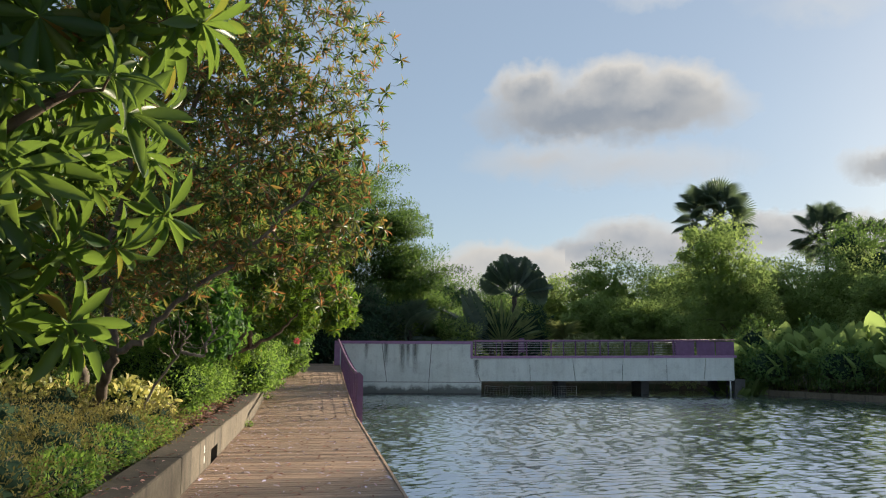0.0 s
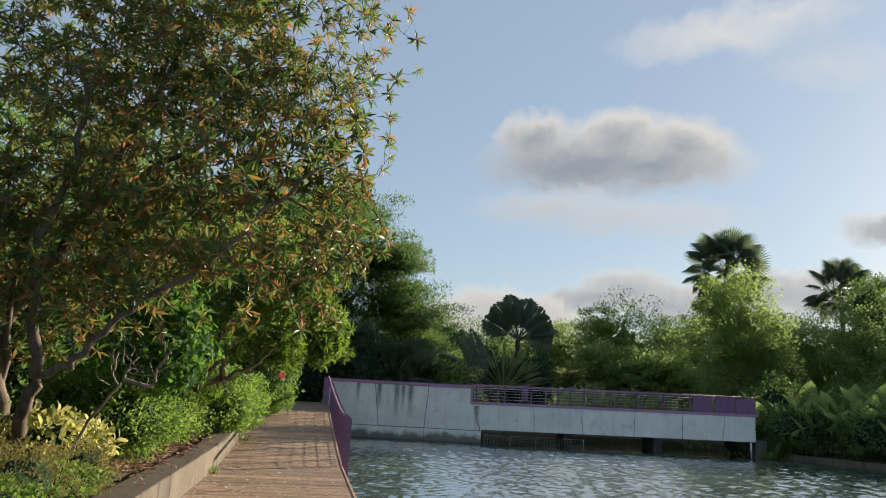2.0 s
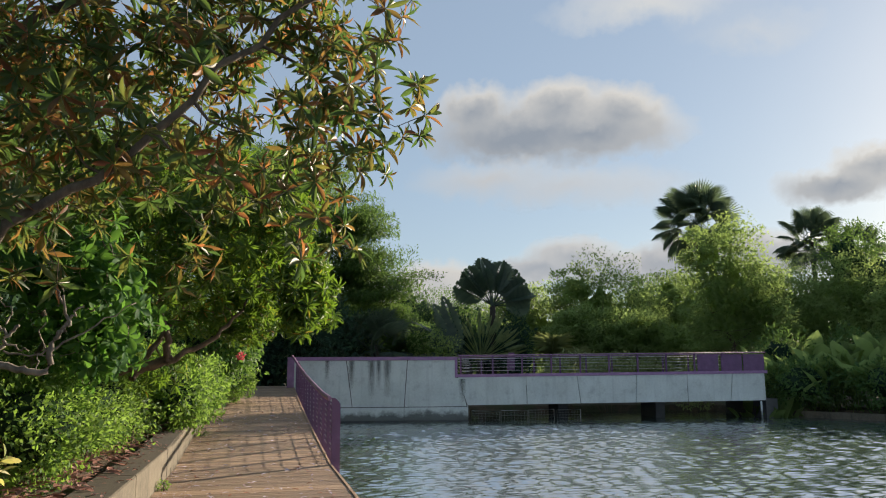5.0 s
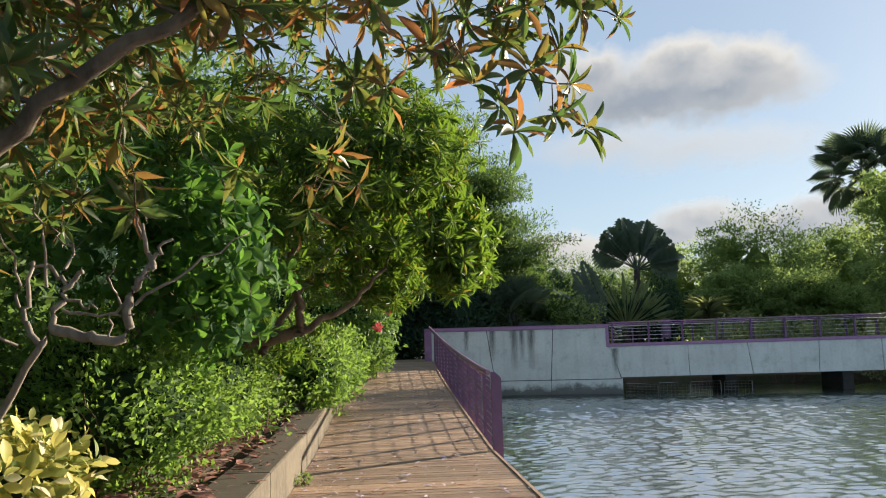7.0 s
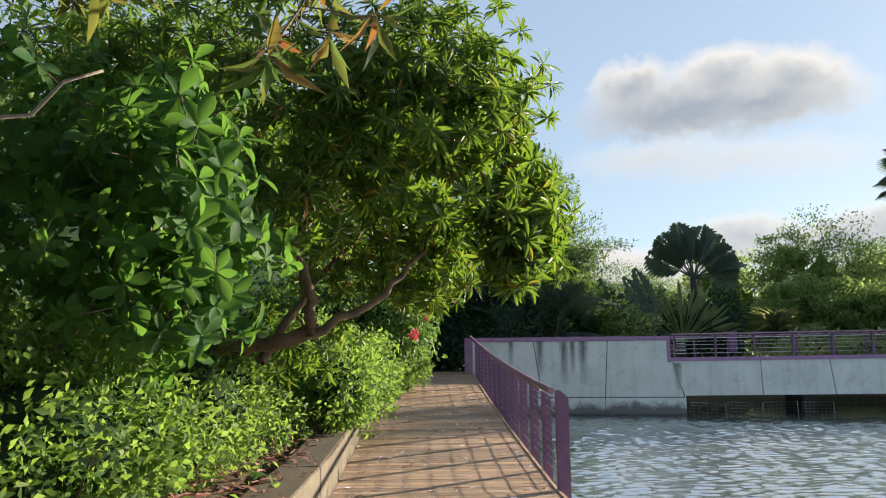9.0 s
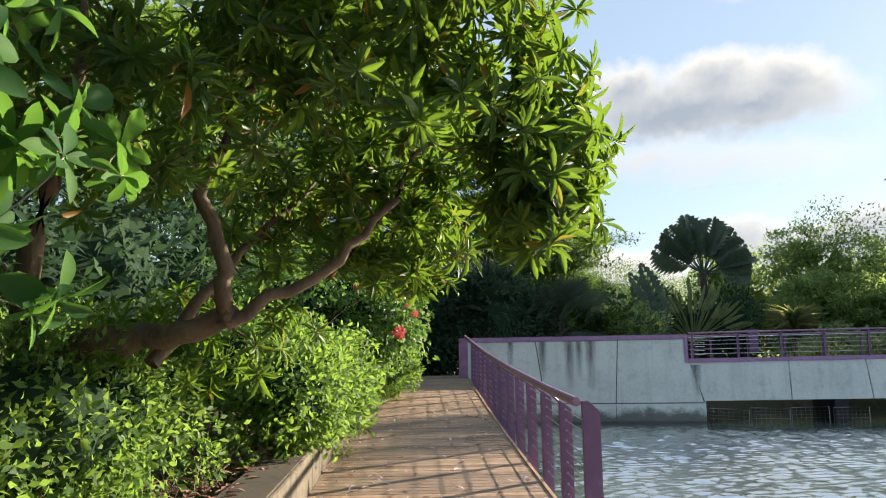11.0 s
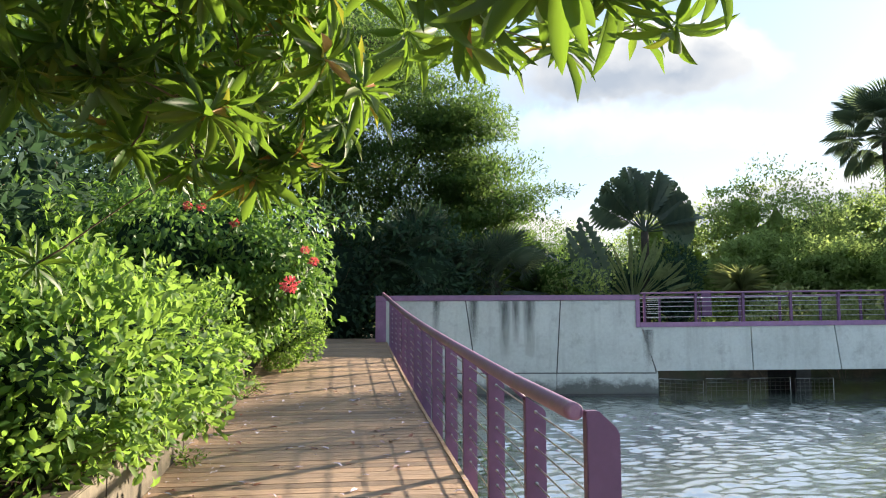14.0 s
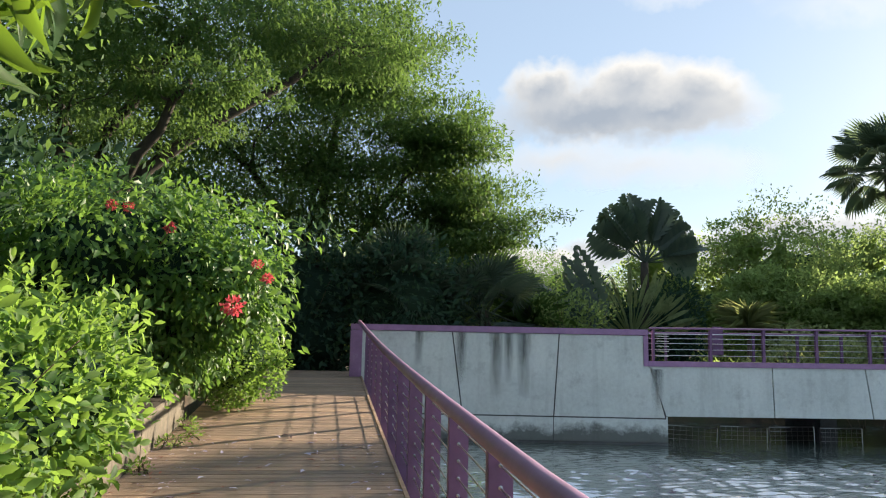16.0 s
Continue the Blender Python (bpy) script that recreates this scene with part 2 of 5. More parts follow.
def make_water():
    m, n, l, p = material("lake_water")
    c = position_of(n)
    p.inputs["Base Color"].default_value = (0.09, 0.12, 0.105, 1)
    p.inputs["Roughness"].default_value = 0.03
    p.inputs["IOR"].default_value = 3.9
    p.inputs["Specular IOR Level"].default_value = 0.95
    a = tex_noise(n, l, c, 6.5, 3, 0.6, (0.45, 1.6, 1))
    b = tex_noise(n, l, c, 30.0, 3, 0.6, (0.5, 1.6, 1))
    h = maths(n, l, "ADD", maths(n, l, "MULTIPLY", a, 0.75), maths(n, l, "MULTIPLY", b, 0.25))
    bumped(n, l, p, h, 1.0, 0.008)
    return m


WATER = make_water()


def make_plain(name, col, rough=0.7):
    m, n, l, p = material(name)
    l.new(ramp(n, l, tex_noise(n, l, position_of(n), 20), [(0.3, tuple(v * 0.7 for v in col)), (0.7, col)]), p.inputs["Base Color"])
    p.inputs["Roughness"].default_value = rough
    return m


WHITE_MARK = make_plain("white_paint", (0.7, 0.7, 0.66))


# ---- mesh helpers ----
def fast_mesh(name, verts, tris, smooth=True):
    me = bpy.data.meshes.new(name)
    verts, tris = np.asarray(verts, np.float32), np.asarray(tris, np.int32)
    me.vertices.add(len(verts))
    me.vertices.foreach_set("co", verts.ravel())
    me.loops.add(tris.size)
    me.loops.foreach_set("vertex_index", tris.ravel())
    me.polygons.add(len(tris))
    me.polygons.foreach_set("loop_start", np.arange(0, tris.size, 3, dtype=np.int32))
    me.polygons.foreach_set("use_smooth", np.full(len(tris), smooth))
    me.update(calc_edges=True)
    me.validate()
    return me


def part(name, data, mat, parent=None, label=""):
    """Links a bmesh or a mesh as one object under a thing, or at top level."""
    if isinstance(data, bmesh.types.BMesh):
        me = bpy.data.meshes.new(name)
        data.to_mesh(me)
        data.free()
        data = me
    if mat and not data.materials:
        data.materials.append(mat)
    ob = new(name, data)
    if parent:
        ob.parent = parent
    return tagged(ob, label)


def thing(name, label, category, group="", kind="", at=None):
    ob = new(name)
    ob.empty_display_size = 0.2
    if at is not None:
        ob.matrix_basis = at if isinstance(at, Matrix) else Matrix.Translation(at)
    return tagged(ob, label, category, group, kind)


def add_box(bm, x0, x1, y0, y1, z0, z1, bevel=0.0):
    made = bmesh.ops.create_cube(bm, size=1)["verts"]
    for v in made:
        v.co = Vector((x0 + (v.co.x + 0.5) * (x1 - x0), y0 + (v.co.y + 0.5) * (y1 - y0), z0 + (v.co.z + 0.5) * (z1 - z0)))
    if bevel:
        bmesh.ops.bevel(bm, geom=list({e for v in made for e in v.link_edges}), offset=bevel, segments=2, affect="EDGES")
    return bm


def box(*a, bevel=0.0):
    return add_box(bmesh.new(), *a, bevel=bevel)


def prism(points, axis, a, b, bevel=0.0):
    """A polygon given in two axes, pushed from a to b along the third."""
    bm = bmesh.new()

    def put(p, w):
        return {"x": (w, p[0], p[1]), "y": (p[0], w, p[1]), "z": (p[0], p[1], w)}[axis]
    lo, hi = [bm.verts.new(put(p, a)) for p in points], [bm.verts.new(put(p, b)) for p in points]
    bm.faces.new(lo)
    bm.faces.new(hi[::-1])
    for k in range(len(points)):
        bm.faces.new((lo[k], hi[k], hi[k - 1], lo[k - 1]))
    bmesh.ops.recalc_face_normals(bm, faces=bm.faces)
    if bevel:
        bmesh.ops.bevel(bm, geom=list(bm.edges), offset=bevel, segments=2, affect="EDGES")
    return bm


def tube_arrays(paths, sides=6):
    """Vertices and triangles of tapered tubes; a path is a list of (point, radius)."""
    V, T, base = [], [], 0
    ang = np.arange(sides) * 2 * math.pi / sides
    for path in paths:
        P = np.array([p for p, _ in path], float)
        R = np.array([r for _, r in path], float)
        D = np.gradient(P, axis=0)
        D /= np.linalg.norm(D, axis=1, keepdims=True) + 1e-9
        ref = np.where(np.abs(D[:, 2:3]) > 0.9, [[1.0, 0, 0]], [[0, 0, 1.0]])
        A = np.cross(D, ref)
        A /= np.linalg.norm(A, axis=1, keepdims=True) + 1e-9
        B = np.cross(D, A)
        ring = P[:, None] + R[:, None, None] * (np.cos(ang)[None, :, None] * A[:, None] + np.sin(ang)[None, :, None] * B[:, None])
        V.append(ring.reshape(-1, 3))
        n = len(P)
        i, k = np.meshgrid(np.arange(n - 1), np.arange(sides), indexing="ij")
        a, b = base + i * sides + k, base + i * sides + (k + 1) % sides
        c, d = a + sides, b + sides
        T.append(np.stack([np.stack([a, b, d], -1), np.stack([a, d, c], -1)], 2).reshape(-1, 3))
        end = base + (n - 1) * sides
        T.append(np.array([[end, end + k, end + k + 1] for k in range(1, sides - 1)]))
        base += n * sides
    return np.concatenate(V), np.concatenate(T)


def tubes(name, paths, sides=6):
    return fast_mesh(name, *tube_arrays(paths, sides))


# leaf shapes: vertices (along, across, lift) for a leaf of length 1 and width 1, and triangles
LANCE = (np.array([(0, 0, 0), (.3, -.42, .05), (.3, 0, 0), (.3, .42, .05), (.68, -.46, .03), (.68, 0, -.04), (.68, .46, .03), (1, 0, -.16)]),
         np.array([(0, 1, 2), (0, 2, 3), (1, 4, 5), (1, 5, 2), (2, 5, 6), (2, 6, 3), (4, 7, 5), (5, 7, 6)]))
OVAL = (np.array([(0, 0, 0), (.45, -.5, .06), (.5, 0, 0), (.45, .5, .06), (1, 0, -.08)]),
        np.array([(0, 1, 2), (0, 2, 3), (1, 4, 2), (2, 4, 3)]))
def fine_leaf(tip, fold, rows=7):
    """A smoother leaf: widest at tip share of its length, folded along its midrib."""
    V, T = [(0, 0, 0)], []
    for s in np.linspace(0, 1, rows + 2)[1:-1]:
        w = 0.5 * math.sin(math.pi * s ** (math.log(0.5) / math.log(tip))) ** 0.8
        dip = -0.17 * s * s
        V += [(s, -w, dip + fold * w), (s, 0, dip), (s, w, dip + fold * w)]
    V.append((1, 0, -0.17))
    T += [(0, 1, 2), (0, 2, 3)]
    for r in range(rows - 1):
        a = 1 + 3 * r
        T += [(a, a + 3, a + 4), (a, a + 4, a + 1), (a + 1, a + 4, a + 5), (a + 1, a + 5, a + 2)]
    e, last = 1 + 3 * (rows - 1), len(V) - 1
    T += [(e, last, e + 1), (e + 1, last, e + 2)]
    return np.array(V, float), np.array(T)


LANCE_FINE, BROAD_FINE = fine_leaf(0.58, 0.22), fine_leaf(0.62, 0.16)
SPRAY = (np.array([(0, 0, 0), (.35, -.5, .03), (.75, -.32, 0), (1, 0, -.05), (.75, .32, 0), (.35, .5, .03)]),
         np.array([(0, 1, 5), (1, 2, 5), (2, 4, 5), (2, 3, 4)]))


KITE = (np.array([(0, 0, 0), (.42, -.5, .03), (1, 0, -.05), (.42, .5, .03)]), np.array([(0, 1, 3), (1, 2, 3)]))


def unit(a):
    return a / (np.linalg.norm(a, axis=-1, keepdims=True) + 1e-9)


def leaf_arrays(P, along, normal, length, width, shape):
    P, along = np.asarray(P, float), unit(np.asarray(along, float))
    across = unit(np.cross(normal, along))
    lift = np.cross(along, across)
    T, F = shape
    n = len(P)
    length, width = np.broadcast_to(length, n), np.broadcast_to(width, n)
    V = P[:, None] + (T[None, :, 0, None] * along[:, None] + T[None, :, 2, None] * lift[:, None]) * length[:, None, None] + T[None, :, 1, None] * across[:, None] * width[:, None, None]
    return V.reshape(-1, 3), (F[None] + (np.arange(n) * len(T))[:, None, None]).reshape(-1, 3)


def merge(parts):
    V, T, base = [], [], 0
    for v, t in parts:
        V.append(v)
        T.append(t + base)
        base += len(v)
    return np.concatenate(V), np.concatenate(T)


def rand_dirs(n, rng=RNG):
    return unit(rng.normal(size=(n, 3)))


def rosette_arrays(P, axes, size, per=13, slim=0.24, shape=LANCE, rng=RNG, droop=0.0):
    """Whorls of leaves at P, opening round axes."""
    n = len(P)
    axes = unit(np.asarray(axes, float))
    side = unit(np.cross(axes, rand_dirs(n, rng)))
    other = np.cross(axes, side)
    k = np.arange(per)
    turn = k * 2.4 + rng.uniform(0, 6.28, (n, 1)) + rng.normal(0, 0.2, (n, per))
    rise = np.linspace(1.1, -0.35, per)[None] + rng.normal(0, 0.18, (n, per)) - droop
    out = np.cos(turn)[..., None] * side[:, None] + np.sin(turn)[..., None] * other[:, None]
    along = np.cos(rise)[..., None] * out + np.sin(rise)[..., None] * axes[:, None]
    along[..., 2] -= 0.16
    nor = np.cos(rise)[..., None] * axes[:, None] - np.sin(rise)[..., None] * out + rng.normal(0, 0.12, (n, per, 3))
    L = np.broadcast_to(size, n)[:, None] * rng.uniform(0.65, 1.1, (n, per))
    pos = P[:, None] + axes[:, None] * (rng.uniform(-0.12, 0.1, (n, per)) * L)[..., None]
    return leaf_arrays(pos.reshape(-1, 3), along.reshape(-1, 3), nor.reshape(-1, 3), L.ravel(), (L * slim).ravel() * rng.uniform(0.8, 1.2, n * per), shape)


def blob_points(centre, radii, n, rng=RNG, inner=0.45, rough=0.22, low=-1.0):
    """Points near the uneven outer part of an ellipsoid, and the way out at each."""
    centre, radii = np.array(centre, float), np.array(radii, float)
    d = rand_dirs(int(n * 2.6), rng)
    d = d[d[:, 2] > low][:n]
    lump = np.array([noise.noise(Vector(v * 2.2) + Vector(centre)) for v in d])
    r = (1 - (1 - inner) * rng.uniform(0, 1, len(d)) ** 1.7) * (1 + rough * 1.8 * lump)
    return centre + d * radii * r[:, None], unit(d / radii)


def grow(limbs, points, rng=RNG, thin=0.012, sag=0.06):
    """Twigs from the nearest place on the limbs out to each point, as tube paths."""
    nodes, rad = [], []
    for limb in limbs:
        for (a, ra), (b, rb) in zip(limb[:-1], limb[1:]):
            for s in np.linspace(0, 1, 5)[:-1]:
                nodes.append(np.array(a) * (1 - s) + np.array(b) * s)
                rad.append(ra * (1 - s) + rb * s)
    nodes, rad = list(nodes), list(rad)
    keep = nodes[len(nodes) // 4:] if len(nodes) > 8 else nodes
    krad = rad[len(rad) // 4:] if len(rad) > 8 else rad
    N, Rr = np.array(keep), np.array(krad)
    order = np.argsort([np.min(np.linalg.norm(N - p, axis=1)) for p in points])
    paths = []
    for i in order:
        p = points[i]
        dist = np.linalg.norm(N - p, axis=1)
        j = int(np.argmin(dist))
        a, r0 = N[j], min(Rr[j] * 0.6, thin * (1 + dist[j] * 0.9))
        mid = a * 0.5 + p * 0.5 + rng.normal(0, 0.09, 3) * dist[j]
        mid[2] -= sag * dist[j]
        q1, q2 = a * 0.55 + mid * 0.45, mid * 0.5 + p * 0.5 + rng.normal(0, 0.03, 3) * dist[j]
        pts = [a, q1, mid, q2, p]
        rr = np.linspace(r0, max(thin * 0.35, 0.003), 5)
        paths.append(list(zip(pts, rr)))
        N = np.concatenate([N, [q1, mid, q2]])
        Rr = np.concatenate([Rr, rr[1:4]])
    return paths


def limb(points, r0, r1, wob=0.03, rng=RNG):
    """A smooth bent limb through the points."""
    P = np.array(points, float)
    t = np.linspace(0, len(P) - 1, (len(P) - 1) * 4 + 1)
    Q = np.stack([np.interp(t, np.arange(len(P)), P[:, k]) for k in range(3)], 1)
    for _ in range(2):
        Q[1:-1] = 0.25 * Q[:-2] + 0.5 * Q[1:-1] + 0.25 * Q[2:]
    Q[1:-1] += rng.normal(0, wob, (len(Q) - 2, 3))
    return list(zip(Q, np.linspace(r0, r1, len(Q))))


def clear_of_path(P, room=0.55):
    """Keeps leaves out of the walker's way."""
    E = np.array([e for _, e, _, _ in PATH])
    E = np.concatenate([E, (E[:-1] + E[1:]) / 2])
    d = np.linalg.norm(P[:, None] - E[None], axis=2).min(1)
    low = np.array([z for z in P[:, 2]])
    near = np.hypot(P[:, None, 0] - E[None, :, 0], P[:, None, 1] - E[None, :, 1]).min(1)
    return (d > room) & ~((near < 0.38) & (low < 2.1))


# ---- the deck's own frame: u across from its water edge, v along from the first rail post ----
DECK_AT, DECK_YAW, SLOPE, V_TOP = (0.40, 18.65), 9.15, 0.0728, 13.9
DECK = pose(DECK_AT[0], DECK_AT[1], 0, 0, 0, DECK_YAW)
WIDTH = 2.57


def rise(v):
    w = min(max(v, 0.0), V_TOP)
    return SLOPE * w - 0.08 * math.sin(math.pi * w / V_TOP)


def on_deck(u, v, z=0.0):
    return DECK @ Vector((u, v, rise(v) + z))


def deck_uv(x, y):
    c, s = math.cos(radians(DECK_YAW)), math.sin(radians(DECK_YAW))
    dx, dy = x - DECK_AT[0], y - DECK_AT[1]
    return c * dx + s * dy, -s * dx + c * dy


# ---- ground and water ----
WATER_Z = -0.2
BANK = [(15.2, 60.0), (15.4, 36.0), (15.6, 34.2), (16.4, 33.2), (17.3, 31.8), (18.5, 29.6), (19.4, 28.2), (21.5, 24.5), (25.5, 18.5), (33.0, 10.0), (46.0, 0.0), (60.0, -25.0), (70.0, -60.0)]


def bank_x(y):
    pts = sorted(BANK, key=lambda p: p[1])
    return float(np.interp(y, [p[1] for p in pts], [p[0] for p in pts]))


def ground_z(x, y):
    u, v = deck_uv(x, y)
    left = -WIDTH - 0.42
    bump = 0.05 * noise.noise(Vector((x * 0.8, y * 0.8, 0)))
    if y < 32.2:
        if u < left + 0.2 and x < 12:
            return 0.30 + rise(v) + bump + min(0.9, max(0.0, (left - u) * 0.07))
        if x > bank_x(y) + 0.3:
            return 0.02 + bump + min(2.0, (x - bank_x(y)) * 0.08)
        return -1.2
    if x < 4.0:
        return min(0.93, 0.30 + rise(v) + bump) if x < -3.6 else 0.9 if y > 33.2 else -0.6
    if y > 38.0 or x > bank_x(y) + 0.3:
        return min(0.9, 0.05 + bump + max(0, y - 38) * 0.12)
    return -1.2


def build_ground():
    def axis(lo, hi, fine):
        a = np.arange(lo, hi, fine)
        left = lo - np.geomspace(1.5, 2500, 16)[::-1]
        right = hi + np.geomspace(1.5, 2500, 16)
        return np.concatenate([left, a, right])
    xs, ys = axis(-9, 24, 0.4), axis(-6, 44, 0.4)
    V = np.array([(x, y, ground_z(x, y)) for y in ys for x in xs])
    nx = len(xs)
    i, j = np.meshgrid(np.arange(len(ys) - 1), np.arange(nx - 1), indexing="ij")
    a = (i * nx + j).ravel()
    T = np.concatenate([np.stack([a, a + 1, a + nx + 1], 1), np.stack([a, a + nx + 1, a + nx], 1)])
    g = part("ground", fast_mesh("ground", V, T), SOIL)
    tagged(g, "dark soil planting beds and lake bed", "ground", kind="structure")
    # small wind waves: a sum of many short waves, coarser away from the walk
    rng = np.random.default_rng(2)
    xs = np.concatenate([[-3.0, -1.5], np.arange(-0.6, 8, 0.06), np.arange(8, 26, 0.11), np.geomspace(27, 80, 12)])
    ys = np.concatenate([[-60, -30, -12, -4], np.arange(-1, 5, 0.09), np.arange(5, 33, 0.06), np.arange(33, 36, 0.1), [36.5, 38.6]])
    X, Y = np.meshgrid(xs, ys)
    Z = np.zeros_like(X)
    for k in range(46):
        wl = rng.uniform(0.13, 0.3)
        a = radians(-84 + rng.normal(0, 26))
        Z += 0.0074 * wl * np.sin((X * math.cos(a) + Y * math.sin(a)) * 2 * math.pi / wl + rng.uniform(0, 6.28))
    calm = np.clip((33.2 - Y) / 3.5, 0.25, 1.0) * np.where((X < 26) & (Y > -0.9) & (Y < 36.1), 1, 0)
    Z = Z * calm + WATER_Z
    nx = len(xs)
    i, j = np.meshgrid(np.arange(len(ys) - 1), np.arange(nx - 1), indexing="ij")
    a = (i * nx + j).ravel()
    T = np.concatenate([np.stack([a, a + 1, a + nx + 1], 1), np.stack([a, a + nx + 1, a + nx], 1)])
    tagged(part("water", fast_mesh("water", np.stack([X, Y, Z], -1).reshape(-1, 3), T), WATER), "rippled dark green lake water", "water", kind="structure")


build_ground()


# ---- boardwalk ----
def deck_strip(z0, z1, u0, u1):
    """A beam that follows the deck's fall."""
    vs = [-22, 0, 2.5, 5, 7, 9, 11.5, V_TOP, 18.5]
    return prism([(v, rise(v) + z0) for v in vs] + [(v, rise(v) + z1) for v in vs[::-1]], "x", u0, u1)


def build_boardwalk():
    deck = thing("boardwalk", "weathered brown timber boardwalk beside the lake", "boardwalk", kind="structure", at=DECK)
    for u0, u1 in ((-0.22, -0.1), (-1.5, -1.38), (-WIDTH + 0.04, -WIDTH + 0.16)):
        part("joist", deck_strip(-0.29, -0.036, u0, u1), WOOD, deck)
    part("edge_board", deck_strip(-0.2, 0.012, -0.09, -0.053), WOOD, deck, "weathered timber edge board")
    for v in np.arange(-21, 18, 3.0):
        part("pile", box(-0.22, -0.06, v, v + 0.16, -1.3, rise(v) - 0.29), DARK_CONCRETE, deck)


build_boardwalk()


# ---- planter kerb ----
def build_kerb():
    kerb = thing("planter_kerb", "low stained concrete planter kerb along the boardwalk", "kerb", kind="structure", at=DECK)
    cuts = [-22, -19, -16, -13, -10, -6.3, -4.0, -1.0, 2.0, 4.4, 6.7, 9.0]
    top = 0.42
    for a, b in zip(cuts[:-1], cuts[1:]):
        a2, b2 = a + 0.006, b - 0.006
        za, zb = rise(a2), rise(b2)
        prof = [(a2, za - 0.4), (b2, zb - 0.4), (b2, zb + top), (0, top), (a2, za + top)] if a < 0 < b else [(a2, za - 0.4), (b2, zb - 0.4), (b2, zb + top), (a2, za + top)]
        if a == -10:
            prof = [(a2, -0.4), (-7.5, -0.4), (-7.5, 0.19), (-6.78, 0.19), (-6.78, -0.4), (b2, -0.4), (b2, top), (a2, top)]
        part("kerb_block", prism(prof, "x", -WIDTH - 0.42, -WIDTH - 0.005, 0.008), KERB, kerb)
        # the block's upward face takes a darker colour than its sides
        part("dirt_layer", prism([(a2 + 0.01, za + top - 0.01), (b2 - 0.01, zb + top - 0.01), (b2 - 0.01, zb + top + 0.004), (a2 + 0.01, za + top + 0.004)], "x", -WIDTH - 0.41, -WIDTH - 0.02), KERB_TOP, kerb, "thin darker layer on the kerb top")
    for z0 in (0.24, 0.1):
        part("paint_mark", prism([(-8.24, z0), (-8.18, z0), (-8.17, z0 + 0.05), (-8.19, z0 + 0.1), (-8.24, z0 + 0.09)], "x", -WIDTH - 0.006, -WIDTH - 0.002), WHITE_MARK, kerb, "flaked white paint mark")
    part("return_block", box(-WIDTH - 1.9, -WIDTH - 0.43, 8.65, 8.98, 0.2, rise(9.0) + top, bevel=0.008), KERB, kerb)


build_kerb()


# ---- retaining wall and bridge ----
WALL_Y, TOP_Z = 32.49, 2.07


def build_wall():
    wall = thing("wall_north", "pale grey concrete retaining wall with dark water streaks", "wall", kind="structure")
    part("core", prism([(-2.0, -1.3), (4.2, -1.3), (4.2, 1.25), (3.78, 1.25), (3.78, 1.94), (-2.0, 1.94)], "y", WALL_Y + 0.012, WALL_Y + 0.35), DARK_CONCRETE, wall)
    g = 0.013
    # lower course and three upper panels, with slanting joints between
    zj, zt = 0.31, 1.945
    j1b, j1t, j2b, j2t = 0.14, -0.085, 1.965, 2.075
    part("panel", prism([(-2.03, zj + g), (j1b - g, zj + g), (j1t - g, zt), (-2.03, zt)], "y", WALL_Y, WALL_Y + 0.03, 0.003), CONCRETE, wall)
    part("panel", prism([(j1b + g, zj + g), (j2b - g, zj + g), (j2t - g, zt), (j1t + g, zt)], "y", WALL_Y, WALL_Y + 0.03, 0.003), CONCRETE, wall)
    part("panel", prism([(j2b + g, zj + g), (4.18, zj + g), (3.93, 1.3), (3.78, 1.33), (3.78, zt), (j2t + g, zt)], "y", WALL_Y, WALL_Y + 0.03, 0.003), CONCRETE, wall)
    part("panel", prism([(-2.03, -1.2), (1.94, -1.2), (1.955, zj - g), (-2.03, zj - g)], "y", WALL_Y, WALL_Y + 0.03, 0.003), CONCRETE, wall)
    part("panel", prism([(1.955, -1.2), (4.2, -1.2), (4.2, zj - g), (1.97, zj - g)], "y", WALL_Y, WALL_Y + 0.03, 0.003), CONCRETE, wall)
    part("pier_side", box(4.19, 4.24, WALL_Y + 0.03, WALL_Y + 3.2, -1.3, 0.34), CONCRETE, wall)
    part("plinth", box(-2.0, 4.22, WALL_Y - 0.05, WALL_Y - 0.002, -1.3, WATER_Z + 0.045, bevel=0.01), DARK_CONCRETE, wall)
    part("end_face", box(-2.14, -1.9, WALL_Y - 0.03, WALL_Y + 0.36, 0.7, TOP_Z - 0.125, bevel=0.008), MAUVE, wall, "purple painted wall end")
    part("coping", box(-2.14, 3.86, WALL_Y - 0.035, WALL_Y + 0.38, 1.95, TOP_Z, bevel=0.008), MAUVE, wall, "purple painted coping")
    part("coping", box(3.765, 3.86, WALL_Y - 0.033, WALL_Y + 0.38, 1.335, 1.948, bevel=0.006), MAUVE, wall, "purple painted coping")
    # streaks of grime that run down from the coping
    rng = np.random.default_rng(3)
    for x, w, z1 in ((0.1, 0.26, 0.9), (0.8, 0.3, 0.6), (1.05, 0.2, 0.9), (1.36, 0.32, 0.6), (4.03, 0.3, 0.4), (-0.75, 0.2, 1.2)):
        pts_l = [(x - w / 2 * f + rng.normal(0, 0.008), z) for f, z in zip((1, 0.95, 0.85, 0.7), np.linspace(1.94 if x < 3.5 else 1.28, z1, 4))]
        pts_r = [(x + w / 2 * f + rng.normal(0, 0.008), z) for f, z in zip((1, 0.95, 0.85, 0.7), np.linspace(1.94 if x < 3.5 else 1.28, z1, 4))]
        part("grime_streak", prism(pts_l + pts_r[::-1], "y", WALL_Y - 0.003, WALL_Y - 0.001), STREAK, wall)


